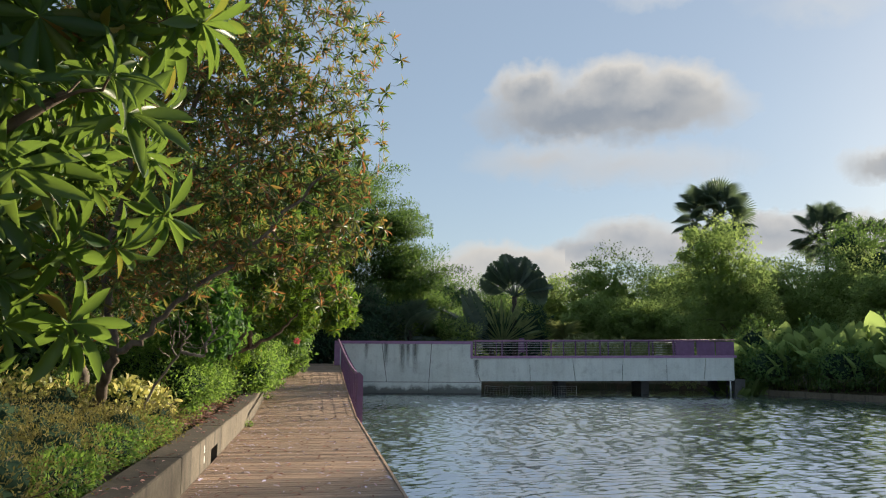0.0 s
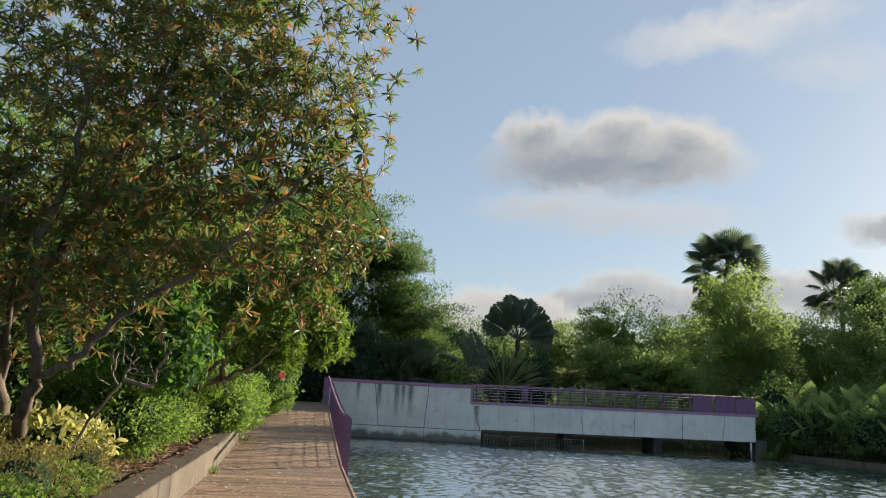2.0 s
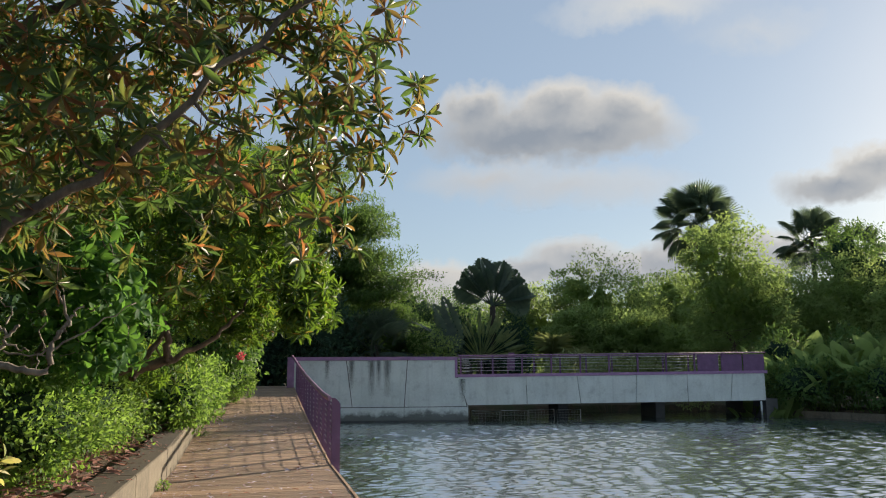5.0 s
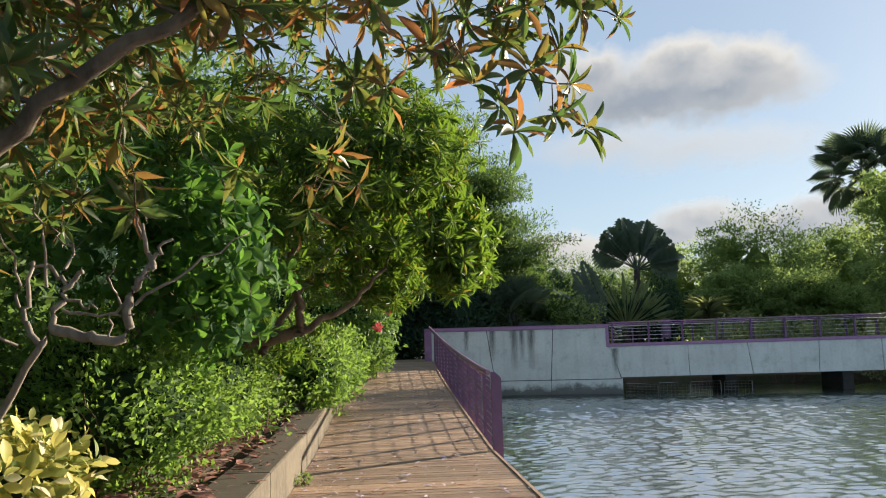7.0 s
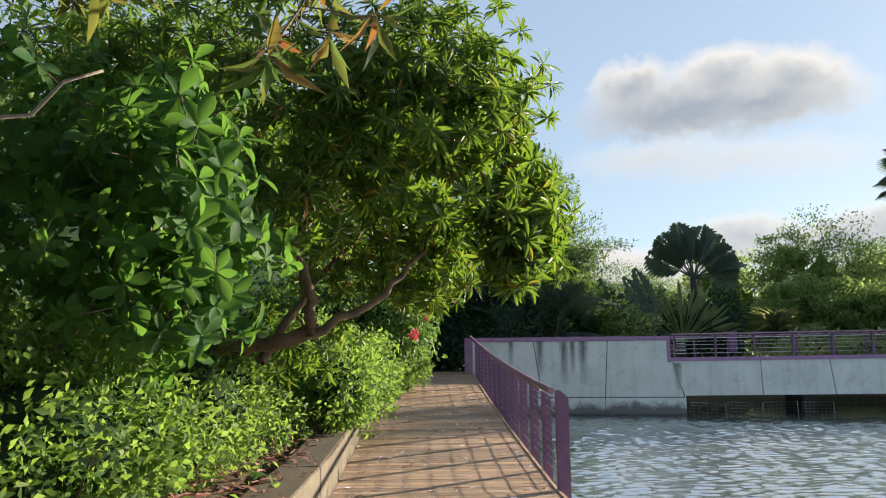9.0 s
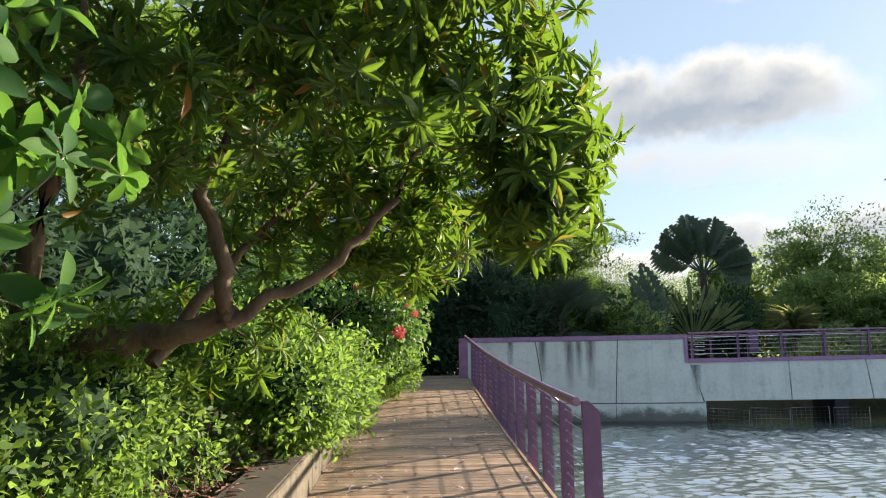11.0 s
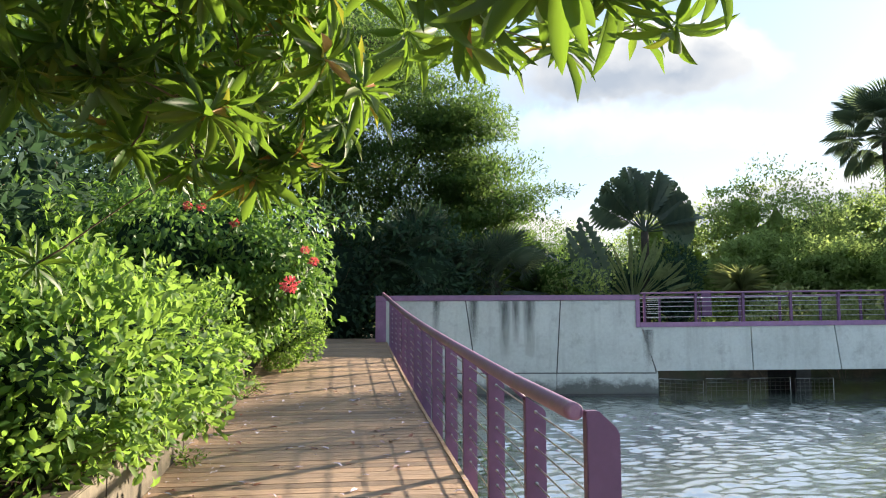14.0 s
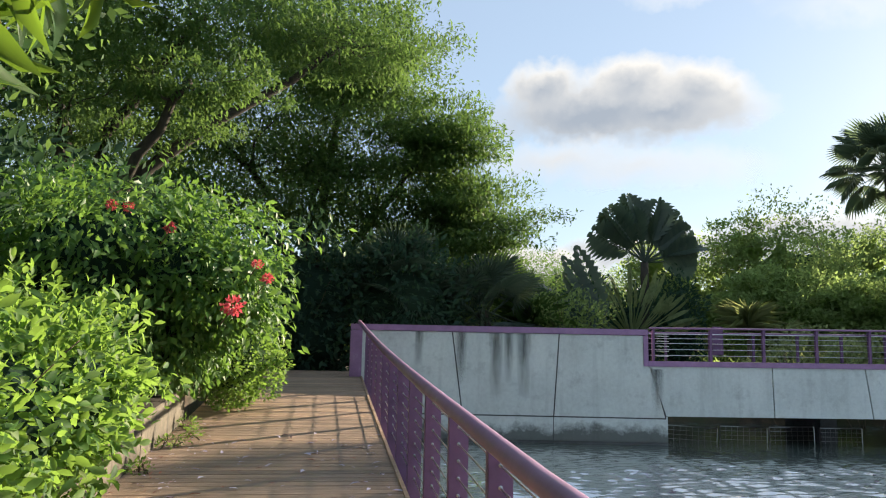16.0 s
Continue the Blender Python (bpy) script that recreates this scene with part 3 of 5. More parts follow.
def make_streak():
    """Thin grime that lets the concrete show through, denser in its middle."""
    m, n, l, p = material("grime")
    c = position_of(n)
    p.inputs["Base Color"].default_value = (0.1, 0.105, 0.1, 1)
    p.inputs["Roughness"].default_value = 0.9
    f = tex_noise(n, l, c, 5, 5, 0.7, (3, 3, 0.5))
    sep = n.new("ShaderNodeSeparateXYZ")
    l.new(coords_of(n, "Generated"), sep.inputs[0])
    hump = ramp(n, l, sep.outputs[0], [(0.0, (0, 0, 0)), (0.5, (1, 1, 1)), (1.0, (0, 0, 0))])
    fade = ramp(n, l, sep.outputs[2], [(0.0, (0, 0, 0)), (0.9, (1, 1, 1))])
    body = maths(n, l, "MULTIPLY", hump, fade)
    l.new(maths(n, l, "MULTIPLY", maths(n, l, "MULTIPLY", ramp(n, l, f, [(0.2, (0, 0, 0)), (0.6, (1, 1, 1))]), body), 0.45), p.inputs["Alpha"])
    return m


STREAK = make_streak()
build_wall()

BX0, BX1 = 3.87, 15.25


def beam_z(x):
    return 0.0075 * (x - BX0)


def build_bridge():
    bridge = thing("footbridge", "pale concrete footbridge beam over dark water with purple coping", "bridge", kind="structure")
    g = 0.011
    joints = [(4.245, 4.245), (6.36, 6.34), (8.32, 8.2), (10.35, 10.4), (12.3, 12.3), (13.9, 14.02), (BX1, BX1)]
    joints[0] = (4.2, 3.87)
    for (b0, t0), (b1, t1) in zip(joints[:-1], joints[1:]):
        part("beam_panel", prism([(b0 + g, 0.355 + beam_z(b0)), (b1 - g, 0.355 + beam_z(b1)), (t1 - g, 1.335 + beam_z(t1)), (t0 + g, 1.335 + beam_z(t0))], "y", WALL_Y, WALL_Y + 0.05, 0.003), CONCRETE, bridge)
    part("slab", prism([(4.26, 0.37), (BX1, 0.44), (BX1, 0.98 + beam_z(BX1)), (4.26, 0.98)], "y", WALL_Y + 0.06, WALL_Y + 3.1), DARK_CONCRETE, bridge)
    part("far_beam", prism([(4.26, 0.355), (BX1, 0.44), (BX1, 1.3), (4.26, 1.3)], "y", WALL_Y + 3.12, WALL_Y + 3.4), CONCRETE, bridge)
    part("coping", prism([(3.862, 1.335), (BX1 + 0.1, 1.335 + beam_z(BX1)), (BX1 + 0.1, 1.44 + beam_z(BX1)), (3.862, 1.44)], "y", WALL_Y - 0.033, WALL_Y + 0.3, 0.006), MAUVE, bridge, "purple painted coping")
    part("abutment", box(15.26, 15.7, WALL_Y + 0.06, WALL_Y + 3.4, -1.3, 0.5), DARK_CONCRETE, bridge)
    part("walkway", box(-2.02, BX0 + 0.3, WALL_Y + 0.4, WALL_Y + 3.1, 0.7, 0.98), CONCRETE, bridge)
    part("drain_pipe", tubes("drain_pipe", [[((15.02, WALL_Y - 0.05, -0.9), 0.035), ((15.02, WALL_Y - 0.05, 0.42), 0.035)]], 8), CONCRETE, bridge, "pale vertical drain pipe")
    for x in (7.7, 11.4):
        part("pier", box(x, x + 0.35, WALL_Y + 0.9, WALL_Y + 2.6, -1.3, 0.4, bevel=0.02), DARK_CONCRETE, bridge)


build_bridge()


def build_bridge_rail(y, label):
    rail = thing("bridge_railing", label, "railing", "railings of the footbridge")
    xs = [3.99] + [5.15 + 1.07 * k for k in range(9)]
    for x in xs:
        z0, z1 = 1.43 + beam_z(x), 2.09 + beam_z(x)
        part("post", prism([(y, z0), (y + 0.07, z0), (y + 0.07, z1 - 0.03), (y - 0.02, z1), (y - 0.02, z1 - 0.07), (y, z1 - 0.12)], "x", x - 0.025, x + 0.025), PURPLE, rail)
    x1 = xs[-1]
    part("top_rail", tubes("top_rail", [[((3.9, y - 0.01, 2.105), 0.02), ((BX1 + 0.1, y - 0.01, 2.105 + beam_z(BX1)), 0.02)]], 8), HANDRAIL, rail)
    for k, z in enumerate((1.56, 1.68, 1.8, 1.9, 1.99)) if y < WALL_Y + 1 else ():
        part("cable", tubes("cable", [[((3.9, y + 0.03, z), 0.006 if k < 4 else 0.011), ((x1, y + 0.03, z + beam_z(x1)), 0.006 if k < 4 else 0.011)]], 5), STEEL, rail)
    for a in (12.75, 13.65, 14.5) if y < WALL_Y + 1 else ():
        part("infill_panel", box(a, a + 0.8, y + 0.01, y + 0.04, 1.5, 2.12, bevel=0.005), PURPLE, rail, "solid purple infill panel")
    for c in (4.05, 11.9) if y < WALL_Y + 1 else ():
        for k in range(5):
            part("louvre", box(c, c + 0.25, y + 0.0, y + 0.05, 1.54 + 0.1 * k, 1.552 + 0.1 * k), STEEL, rail)


build_bridge_rail(WALL_Y + 0.06, "purple steel post railing with thin cables")
tagged(part("sign_panel", box(6.2, 6.46, WALL_Y + 2.95, WALL_Y + 2.99, 1.6, 2.28, bevel=0.008), PURPLE), "small purple sign panel standing by the far railing", "sign")
build_bridge_rail(WALL_Y + 3.2, "purple steel post railing on the far side")


def build_mesh_gate(x, w, tilt):
    gate = thing("mesh_panel", "thin galvanised wire mesh panel standing in water", "fence panel", "mesh panels under the bridge", at=pose(x, WALL_Y + 0.75, WATER_Z - 0.15, 0, tilt, 3))
    part("rim", tubes("rim", [[((0, 0, -0.9), 0.012), ((0, 0, 0.48), 0.012)], [((0, 0, 0.48), 0.012), ((w, 0, 0.48), 0.012)], [((w, 0, 0.48), 0.012), ((w, 0, -0.9), 0.012)]], 5), STEEL, gate)
    for k in range(1, 8):
        part("upright_wire", tubes("wire", [[((w * k / 8, 0, -0.5), 0.004), ((w * k / 8, 0, 0.48), 0.004)]], 4), STEEL, gate)
    for k in range(1, 6):
        part("cross_wire", tubes("wire", [[((0, 0.004, 0.48 - 0.09 * k), 0.004), ((w, 0.004, 0.48 - 0.09 * k), 0.004)]], 4), STEEL, gate)


for x0, w0, tilt in ((4.42, 1.05, 3), (5.52, 1.0, 1), (6.56, 0.95, -1), (7.6, 0.9, 0)):
    build_mesh_gate(x0, w0, tilt)


# ---- boardwalk railing ----
POST_STEP, RAIL_V1 = 1.1, 13.85


def build_railing():
    rail = thing("boardwalk_railing", "purple steel plate-post railing with steel cables", "railing", at=DECK)
    n = int(RAIL_V1 / POST_STEP)
    bm = prism([(-0.05, -0.24), (0.07, -0.24), (0.07, 0.9), (0.052, 0.92), (-0.05, 0.99)], "y", -0.028, 0.028, 0.004)
    proto = part("post", bm, PURPLE, rail)
    nut = tubes("cable_fitting", [[((0.01, -0.034, 0), 0.004), ((0.01, -0.0339, 0), 0.011), ((0.01, 0.034, 0), 0.011)]], 8)
    for k in range(0, n + 1):
        o = proto
        if k:
            o = proto.copy()
            scene.collection.objects.link(o)
        o.matrix_basis = Matrix.Translation((0, k * POST_STEP, rise(k * POST_STEP)))
        for c in range(9):
            part("cable_fitting", nut, STEEL, o).matrix_basis = Matrix.Translation((0, 0, 0.1 + 0.1 * c))
    part("end_cap", prism([(-0.075, -0.2), (0.072, -0.2), (0.072, 1.0), (0.055, 1.03), (-0.02, 1.1), (-0.075, 1.1)], "y", -0.085, -0.031, 0.004), PURPLE, rail)
    tube = [((-0.115, -0.056, 1.095), 0.0004), ((-0.115, -0.0555, 1.095), 0.02), ((-0.115, -0.054, 1.095), 0.037)] + [((-0.115 - 0.03 * min(v, 1.0), v, rise(v) + 1.095), 0.04) for v in np.linspace(0, RAIL_V1, 15)]
    part("handrail", tubes("handrail", [tube], 20), HANDRAIL, rail, "mauve round tube handrail")
    for k in range(1, n + 1):
        v = k * POST_STEP
        part("bracket", tubes("bracket", [[((-0.13, v, rise(v) + 1.05), 0.013), ((-0.02, v, rise(v) + 0.95), 0.013)]], 6), PURPLE, rail)
    for k in range(9):
        z = 0.1 + 0.1 * k
        part("cable", tubes("cable", [[((0.01, v, rise(v) + z), 0.0055) for v in np.linspace(0, RAIL_V1, 14)]], 5), STEEL, rail)


build_railing()


# ---- trees of the boardwalk: whorled lance leaves ----
def whorl_tree(label, base, limbs, blobs, mat, bark, size, slim=0.24, per=13, seed=1, near=None, singles=140, flowers=0, shape=LANCE, fine=LANCE_FINE, twig_share=0.5, droop=0.0, up=0.5, sprigs=()):
    rng = np.random.default_rng(seed)
    tree = thing("tree", label, "tree", "trees along the boardwalk", at=base)
    inv = -np.array(base, float)
    paths = [[(np.array(p) + inv, r) for p, r in l] for l in limbs]
    part("trunk", tubes("trunk", paths[:1], 10), bark, tree)
    for p in paths[1:]:
        part("limb", tubes("limb", [p], 8), bark, tree)
    P, A = [], []
    for c, r, n, *rest in blobs:
        p, a = blob_points(c, r, n, rng, 0.55 if rest else 0.3, 0.25, rest[0] if rest else -1.0)
        P.append(p)
        A.append(a)
    P, A = np.concatenate(P), np.concatenate(A)
    ok = clear_of_path(P)
    P, A = P[ok] + inv, A[ok]
    A = unit(A * 0.8 + rng.normal(0, 0.3, A.shape) + [0, 0, up])
    held = rng.uniform(size=len(P)) < twig_share
    if sprigs:
        P = np.concatenate([P, np.array(sprigs) + inv])
        A = np.concatenate([A, unit(rng.normal(0, 0.35, (len(sprigs), 3)) + [0.5, -0.15, 0.3])])
        held = np.concatenate([held, np.ones(len(sprigs), bool)])
    twigs = grow(paths, P[held], rng)
    part("branchwork", tubes("branchwork", twigs, 4), bark, tree)["kind"] = "stuff"
    S = size * rng.uniform(0.75, 1.2, len(P))
    order = np.argsort(np.linalg.norm(P - (np.array(near or base) + inv), axis=1))
    single, rest = order[:singles], order[singles:]
    protos = []
    for k in range(4):
        me = fast_mesh("leaf_whorl", *rosette_arrays(np.zeros((1, 3)), np.array([[0, 0, 1.0]]), size, per, slim * 1.1, fine, rng, droop))
        me.materials.append(mat)
        protos.append(me)
    for i in single:
        o = part("leaf_whorl", protos[i % 4], mat, tree)
        q = Vector(A[i]).to_track_quat("Z", "Y").to_matrix().to_4x4()
        o.matrix_basis = Matrix.Translation(P[i]) @ q @ pose(0, 0, 0, 0, 0, rng.uniform(0, 360)) @ Matrix.Scale(S[i] / size, 4)
    crown = part("crown", fast_mesh("crown", *rosette_arrays(P[rest], A[rest], S[rest], per, slim, shape, rng, droop)), mat, tree)
    tagged(crown, kind="stuff")
    for i in rng.choice(len(P), flowers, replace=False):
        q, d = blob_points(P[i] + A[i] * 0.12, (0.07, 0.07, 0.06), 26, rng, 0.2)
        part("blossom", fast_mesh("blossom", *leaf_arrays(q, d + rng.normal(0, 0.4, d.shape), rand_dirs(len(q), rng), 0.035, 0.025, OVAL)), BLOSSOM, tree, "pink and cream blossom cluster")
    return tree


# green tree whose leaves hang in at the walk's start
whorl_tree("green lance-leaved tree with pink blossoms overhanging the planting bed", (-1.3, 2.5, 0.35),
           [limb([(-1.3, 2.5, 0.3), (-1.1, 2.5, 1.0), (-0.6, 2.4, 1.8)], 0.1, 0.055), limb([(-0.7, 2.45, 1.7), (0.0, 2.5, 2.1), (0.9, 2.4, 2.6)], 0.05, 0.018), limb([(-0.7, 2.45, 1.7), (-0.5, 2.9, 2.5), (0.0, 2.7, 3.3)], 0.045, 0.018), limb([(-1.1, 2.5, 1.1), (-0.5, 3.0, 1.4), (0.2, 3.2, 1.7)], 0.035, 0.012)],
           [((0.05, 2.75, 2.75), (1.15, 0.9, 0.9), 150), ((0.35, 2.75, 1.8), (0.45, 0.4, 0.45), 18), ((1.1, 2.4, 3.05), (0.35, 0.35, 0.3), 14), ((-1.1, 3.1, 2.6), (1.1, 1.2, 1.2), 100)],
           LEAF_GREEN, BARK, 0.25, 0.19, 16, seed=11, near=(1.0, 2.0, 2.4), flowers=5)

# russet tree
whorl_tree("large tree with russet and olive lance leaves leaning over the boardwalk", (-3.35, 11.9, 0.4),
           [limb([(-3.3, 11.8, 0.3), (-3.28, 11.6, 1.2), (-3.35, 11.5, 2.2), (-3.65, 11.5, 3.1), (-3.9, 11.4, 4.6)], 0.13, 0.05), limb([(-3.2, 11.7, 0.4), (-2.6, 10.9, 1.1), (-2.25, 10.5, 1.6), (-2.45, 10.5, 2.4), (-2.5, 10.5, 3.1), (-2.2, 10.5, 4.1), (-2.3, 10.6, 5.2)], 0.09, 0.03), limb([(-2.27, 10.5, 1.6), (-1.9, 10.5, 1.8), (-1.5, 10.5, 2.25), (-1.15, 10.5, 2.55), (-0.33, 10.6, 3.15), (0.44, 10.8, 4.2), (1.0, 11.0, 4.6)], 0.052, 0.018), limb([(-3.35, 11.5, 2.2), (-2.6, 11.5, 3.4), (-2.0, 11.4, 4.8), (-1.3, 11.3, 6.3)], 0.09, 0.03), limb([(-2.45, 11.45, 3.8), (-0.8, 11.6, 5.0), (0.3, 11.8, 5.8)], 0.05, 0.02), limb([(-3.3, 11.6, 1.5), (-3.1, 11.2, 2.7), (-2.9, 10.9, 3.6)], 0.05, 0.02)],
           [((-1.2, 11.4, 4.6), (2.5, 1.8, 2.1), 1150), ((-0.7, 11.4, 6.6), (2.1, 1.7, 1.5), 620), ((0.85, 11.25, 3.5), (0.6, 0.6, 0.8), 40), ((0.7, 11.3, 5.0), (0.8, 0.8, 0.9), 70), ((-2.4, 10.9, 3.1), (1.8, 1.4, 1.2), 460), ((-3.8, 11.3, 5.0), (2.0, 2.0, 2.4), 330), ((-3.0, 12.2, 6.9), (2.3, 1.8, 1.8), 420)],
           LEAF_RED, BARK_MID, 0.185, 0.22, 13, seed=12, near=(0.6, 10.6, 3.2), singles=200, flowers=3, shape=OVAL, twig_share=0.75, sprigs=[(0.97, 10.95, 2.42), (0.65, 10.4, 2.26), (0.88, 11.15, 2.86), (0.72, 10.7, 2.6), (0.5, 10.6, 2.52), (0.9, 11.0, 3.15), (0.3, 10.8, 2.75), (0.82, 10.75, 2.42), (0.9, 10.85, 2.58), (0.6, 10.55, 2.4)])

# green tree over the foot of the ramp
whorl_tree("broad green lance-leaved tree arching low over the boardwalk ramp", (-3.7, 16.7, 0.4),
           [limb([(-3.7, 16.7, 0.3), (-3.4, 16.6, 1.15), (-2.7, 16.4, 1.62), (-2.2, 16.35, 1.6), (-1.75, 16.3, 1.72)], 0.11, 0.065, 0.02), limb([(-1.8, 16.3, 1.68), (-1.75, 16.2, 2.0), (-1.95, 16.2, 2.5), (-1.5, 16.2, 3.3), (-1.1, 16.2, 4.2)], 0.06, 0.022), limb([(-1.8, 16.3, 1.68), (-1.3, 16.5, 1.95), (-0.95, 16.6, 2.3), (-0.6, 16.6, 2.8)], 0.045, 0.014), limb([(-3.2, 16.6, 1.0), (-3.1, 16.3, 2.0), (-2.7, 16.1, 3.0), (-2.6, 16.1, 4.2)], 0.1, 0.03), limb([(-3.1, 16.4, 1.7), (-3.8, 16.4, 2.7), (-4.3, 16.6, 3.8)], 0.07, 0.025), limb([(-2.3, 16.4, 1.45), (-2.0, 17.0, 2.2), (-1.6, 17.6, 2.9)], 0.05, 0.015)],
           [((-0.85, 16.5, 3.3), (1.25, 1.3, 1.35), 430, -0.55), ((-0.8, 16.7, 4.1), (0.7, 0.9, 0.75), 110), ((0.06, 16.7, 2.6), (0.4, 0.4, 0.7), 50), ((0.02, 16.6, 2.35), (0.34, 0.4, 0.35), 26), ((0.1, 17.15, 2.4), (0.4, 0.25, 0.3), 18), ((-1.9, 15.5, 2.75), (1.1, 0.6, 0.55), 70), ((-2.3, 16.5, 3.3), (1.9, 1.9, 1.7), 300, 0.05), ((-4.2, 16.6, 3.3), (1.8, 2.0, 1.8), 170, 0.0), ((-1.6, 17.5, 2.55), (1.0, 0.6, 0.6), 80), ((-0.95, 17.55, 2.4), (0.7, 0.45, 0.4), 60), ((-1.0, 18.35, 2.3), (0.5, 0.3, 0.3), 34), ((-2.4, 17.2, 1.6), (0.8, 0.5, 0.45), 40), ((-2.6, 15.1, 3.3), (1.3, 0.8, 0.7), 60)],
           LEAF_DEEP, BARK, 0.18, 0.185, 19, seed=13, near=(-0.2, 16.3, 2.5), singles=260, flowers=5, twig_share=0.6, droop=0.25, up=0.25, sprigs=[(0.07, 16.2, 2.05), (0.12, 16.4, 2.3), (-0.52, 17.85, 2.27), (-0.88, 17.35, 2.05), (-1.2, 17.6, 2.02), (-1.83, 18.2, 1.7), (-0.08, 17.7, 2.36), (0.15, 17.7, 2.36), (0.4, 17.75, 2.45)])

# broad dark leaves between the two
whorl_tree("low tree with broad dark glossy leaves", (-3.3, 14.6, 0.4),
           [limb([(-3.3, 14.6, 0.3), (-3.1, 14.5, 1.2), (-2.5, 14.2, 2.0)], 0.05, 0.025), limb([(-2.9, 14.4, 1.5), (-2.3, 14.0, 1.9), (-1.9, 13.8, 2.2)], 0.03, 0.01)],
           [((-2.0, 13.9, 2.3), (0.72, 0.7, 0.85), 150), ((-1.7, 13.9, 1.9), (0.4, 0.4, 0.4), 34), ((-3.0, 14.2, 2.6), (1.0, 0.9, 1.0), 150)],
           LEAF_BROAD, BARK_GREY, 0.165, 0.4, 10, seed=14, near=(-1.4, 13.2, 1.8), singles=220, shape=OVAL, fine=BROAD_FINE, twig_share=0.7, droop=0.3, up=0.15)


def bare_branch():
    b = thing("bare_branch", "low bare grey forked branch beside the hedge", "branch", at=(-2.6, 11.9, 0.4))
    o = np.array((2.6, -11.9, -0.4))
    rel = lambda pts: [tuple(np.array(p) + o) for p in pts]
    for pts, r in (
            ([(-2.3, 11.5, 0.5), (-2.0, 11.3, 1.1), (-1.59, 11.1, 1.53), (-1.52, 11.1, 1.69), (-1.49, 11.1, 1.81), (-1.41, 11.1, 1.87)], 0.034),
            ([(-1.54, 11.1, 1.6), (-1.36, 11.1, 1.55), (-1.19, 11.1, 1.53), (-1.18, 11.1, 1.73), (-1.12, 11.1, 1.82), (-1.06, 11.1, 1.87)], 0.045),
            ([(-1.06, 11.1, 1.87), (-1.1, 11.1, 1.93), (-1.12, 11.1, 2.09)], 0.025),
            ([(-1.12, 11.1, 1.83), (-1.04, 11.1, 1.97), (-0.97, 11.1, 2.01)], 0.02),
            ([(-1.51, 11.1, 1.77), (-1.42, 11.1, 1.7), (-1.33, 11.1, 1.69)], 0.014),
            ([(-1.61, 11.1, 1.53), (-1.7, 11.1, 1.63), (-1.68, 11.1, 1.76), (-1.66, 11.1, 1.93)], 0.026),
            ([(-1.5, 11.1, 1.69), (-1.32, 11.1, 1.65), (-1.15, 11.1, 1.66)], 0.012),
            ([(-1.49, 11.1, 1.81), (-1.56, 11.1, 1.9), (-1.68, 11.1, 1.92)], 0.018),
            ([(-1.18, 11.1, 1.73), (-1.27, 11.1, 1.65), (-1.25, 11.1, 1.52)], 0.012),
            ([(-1.12, 11.1, 2.03), (-1.19, 11.1, 2.15)], 0.012),
    ):
        part("bough", tubes("bough", [limb(rel(pts), r * 0.62, r * 0.34, 0.01)], 7), BARK_GREY, b)
    rng = np.random.default_rng(4)
    for _ in range(6):
        a = np.array((rng.uniform(-1.9, -1.1), 11.1, rng.uniform(1.5, 1.9))) + o
        t = a + (rng.normal(0, 0.3), rng.normal(0, 0.2), rng.uniform(0.1, 0.5))
        part("twig", tubes("twig", [limb([tuple(a), tuple(a * 0.5 + t * 0.5 + rng.normal(0, 0.06, 3)), tuple(t)], 0.009, 0.003, 0.01, rng)], 5), BARK_GREY, b)


bare_branch()


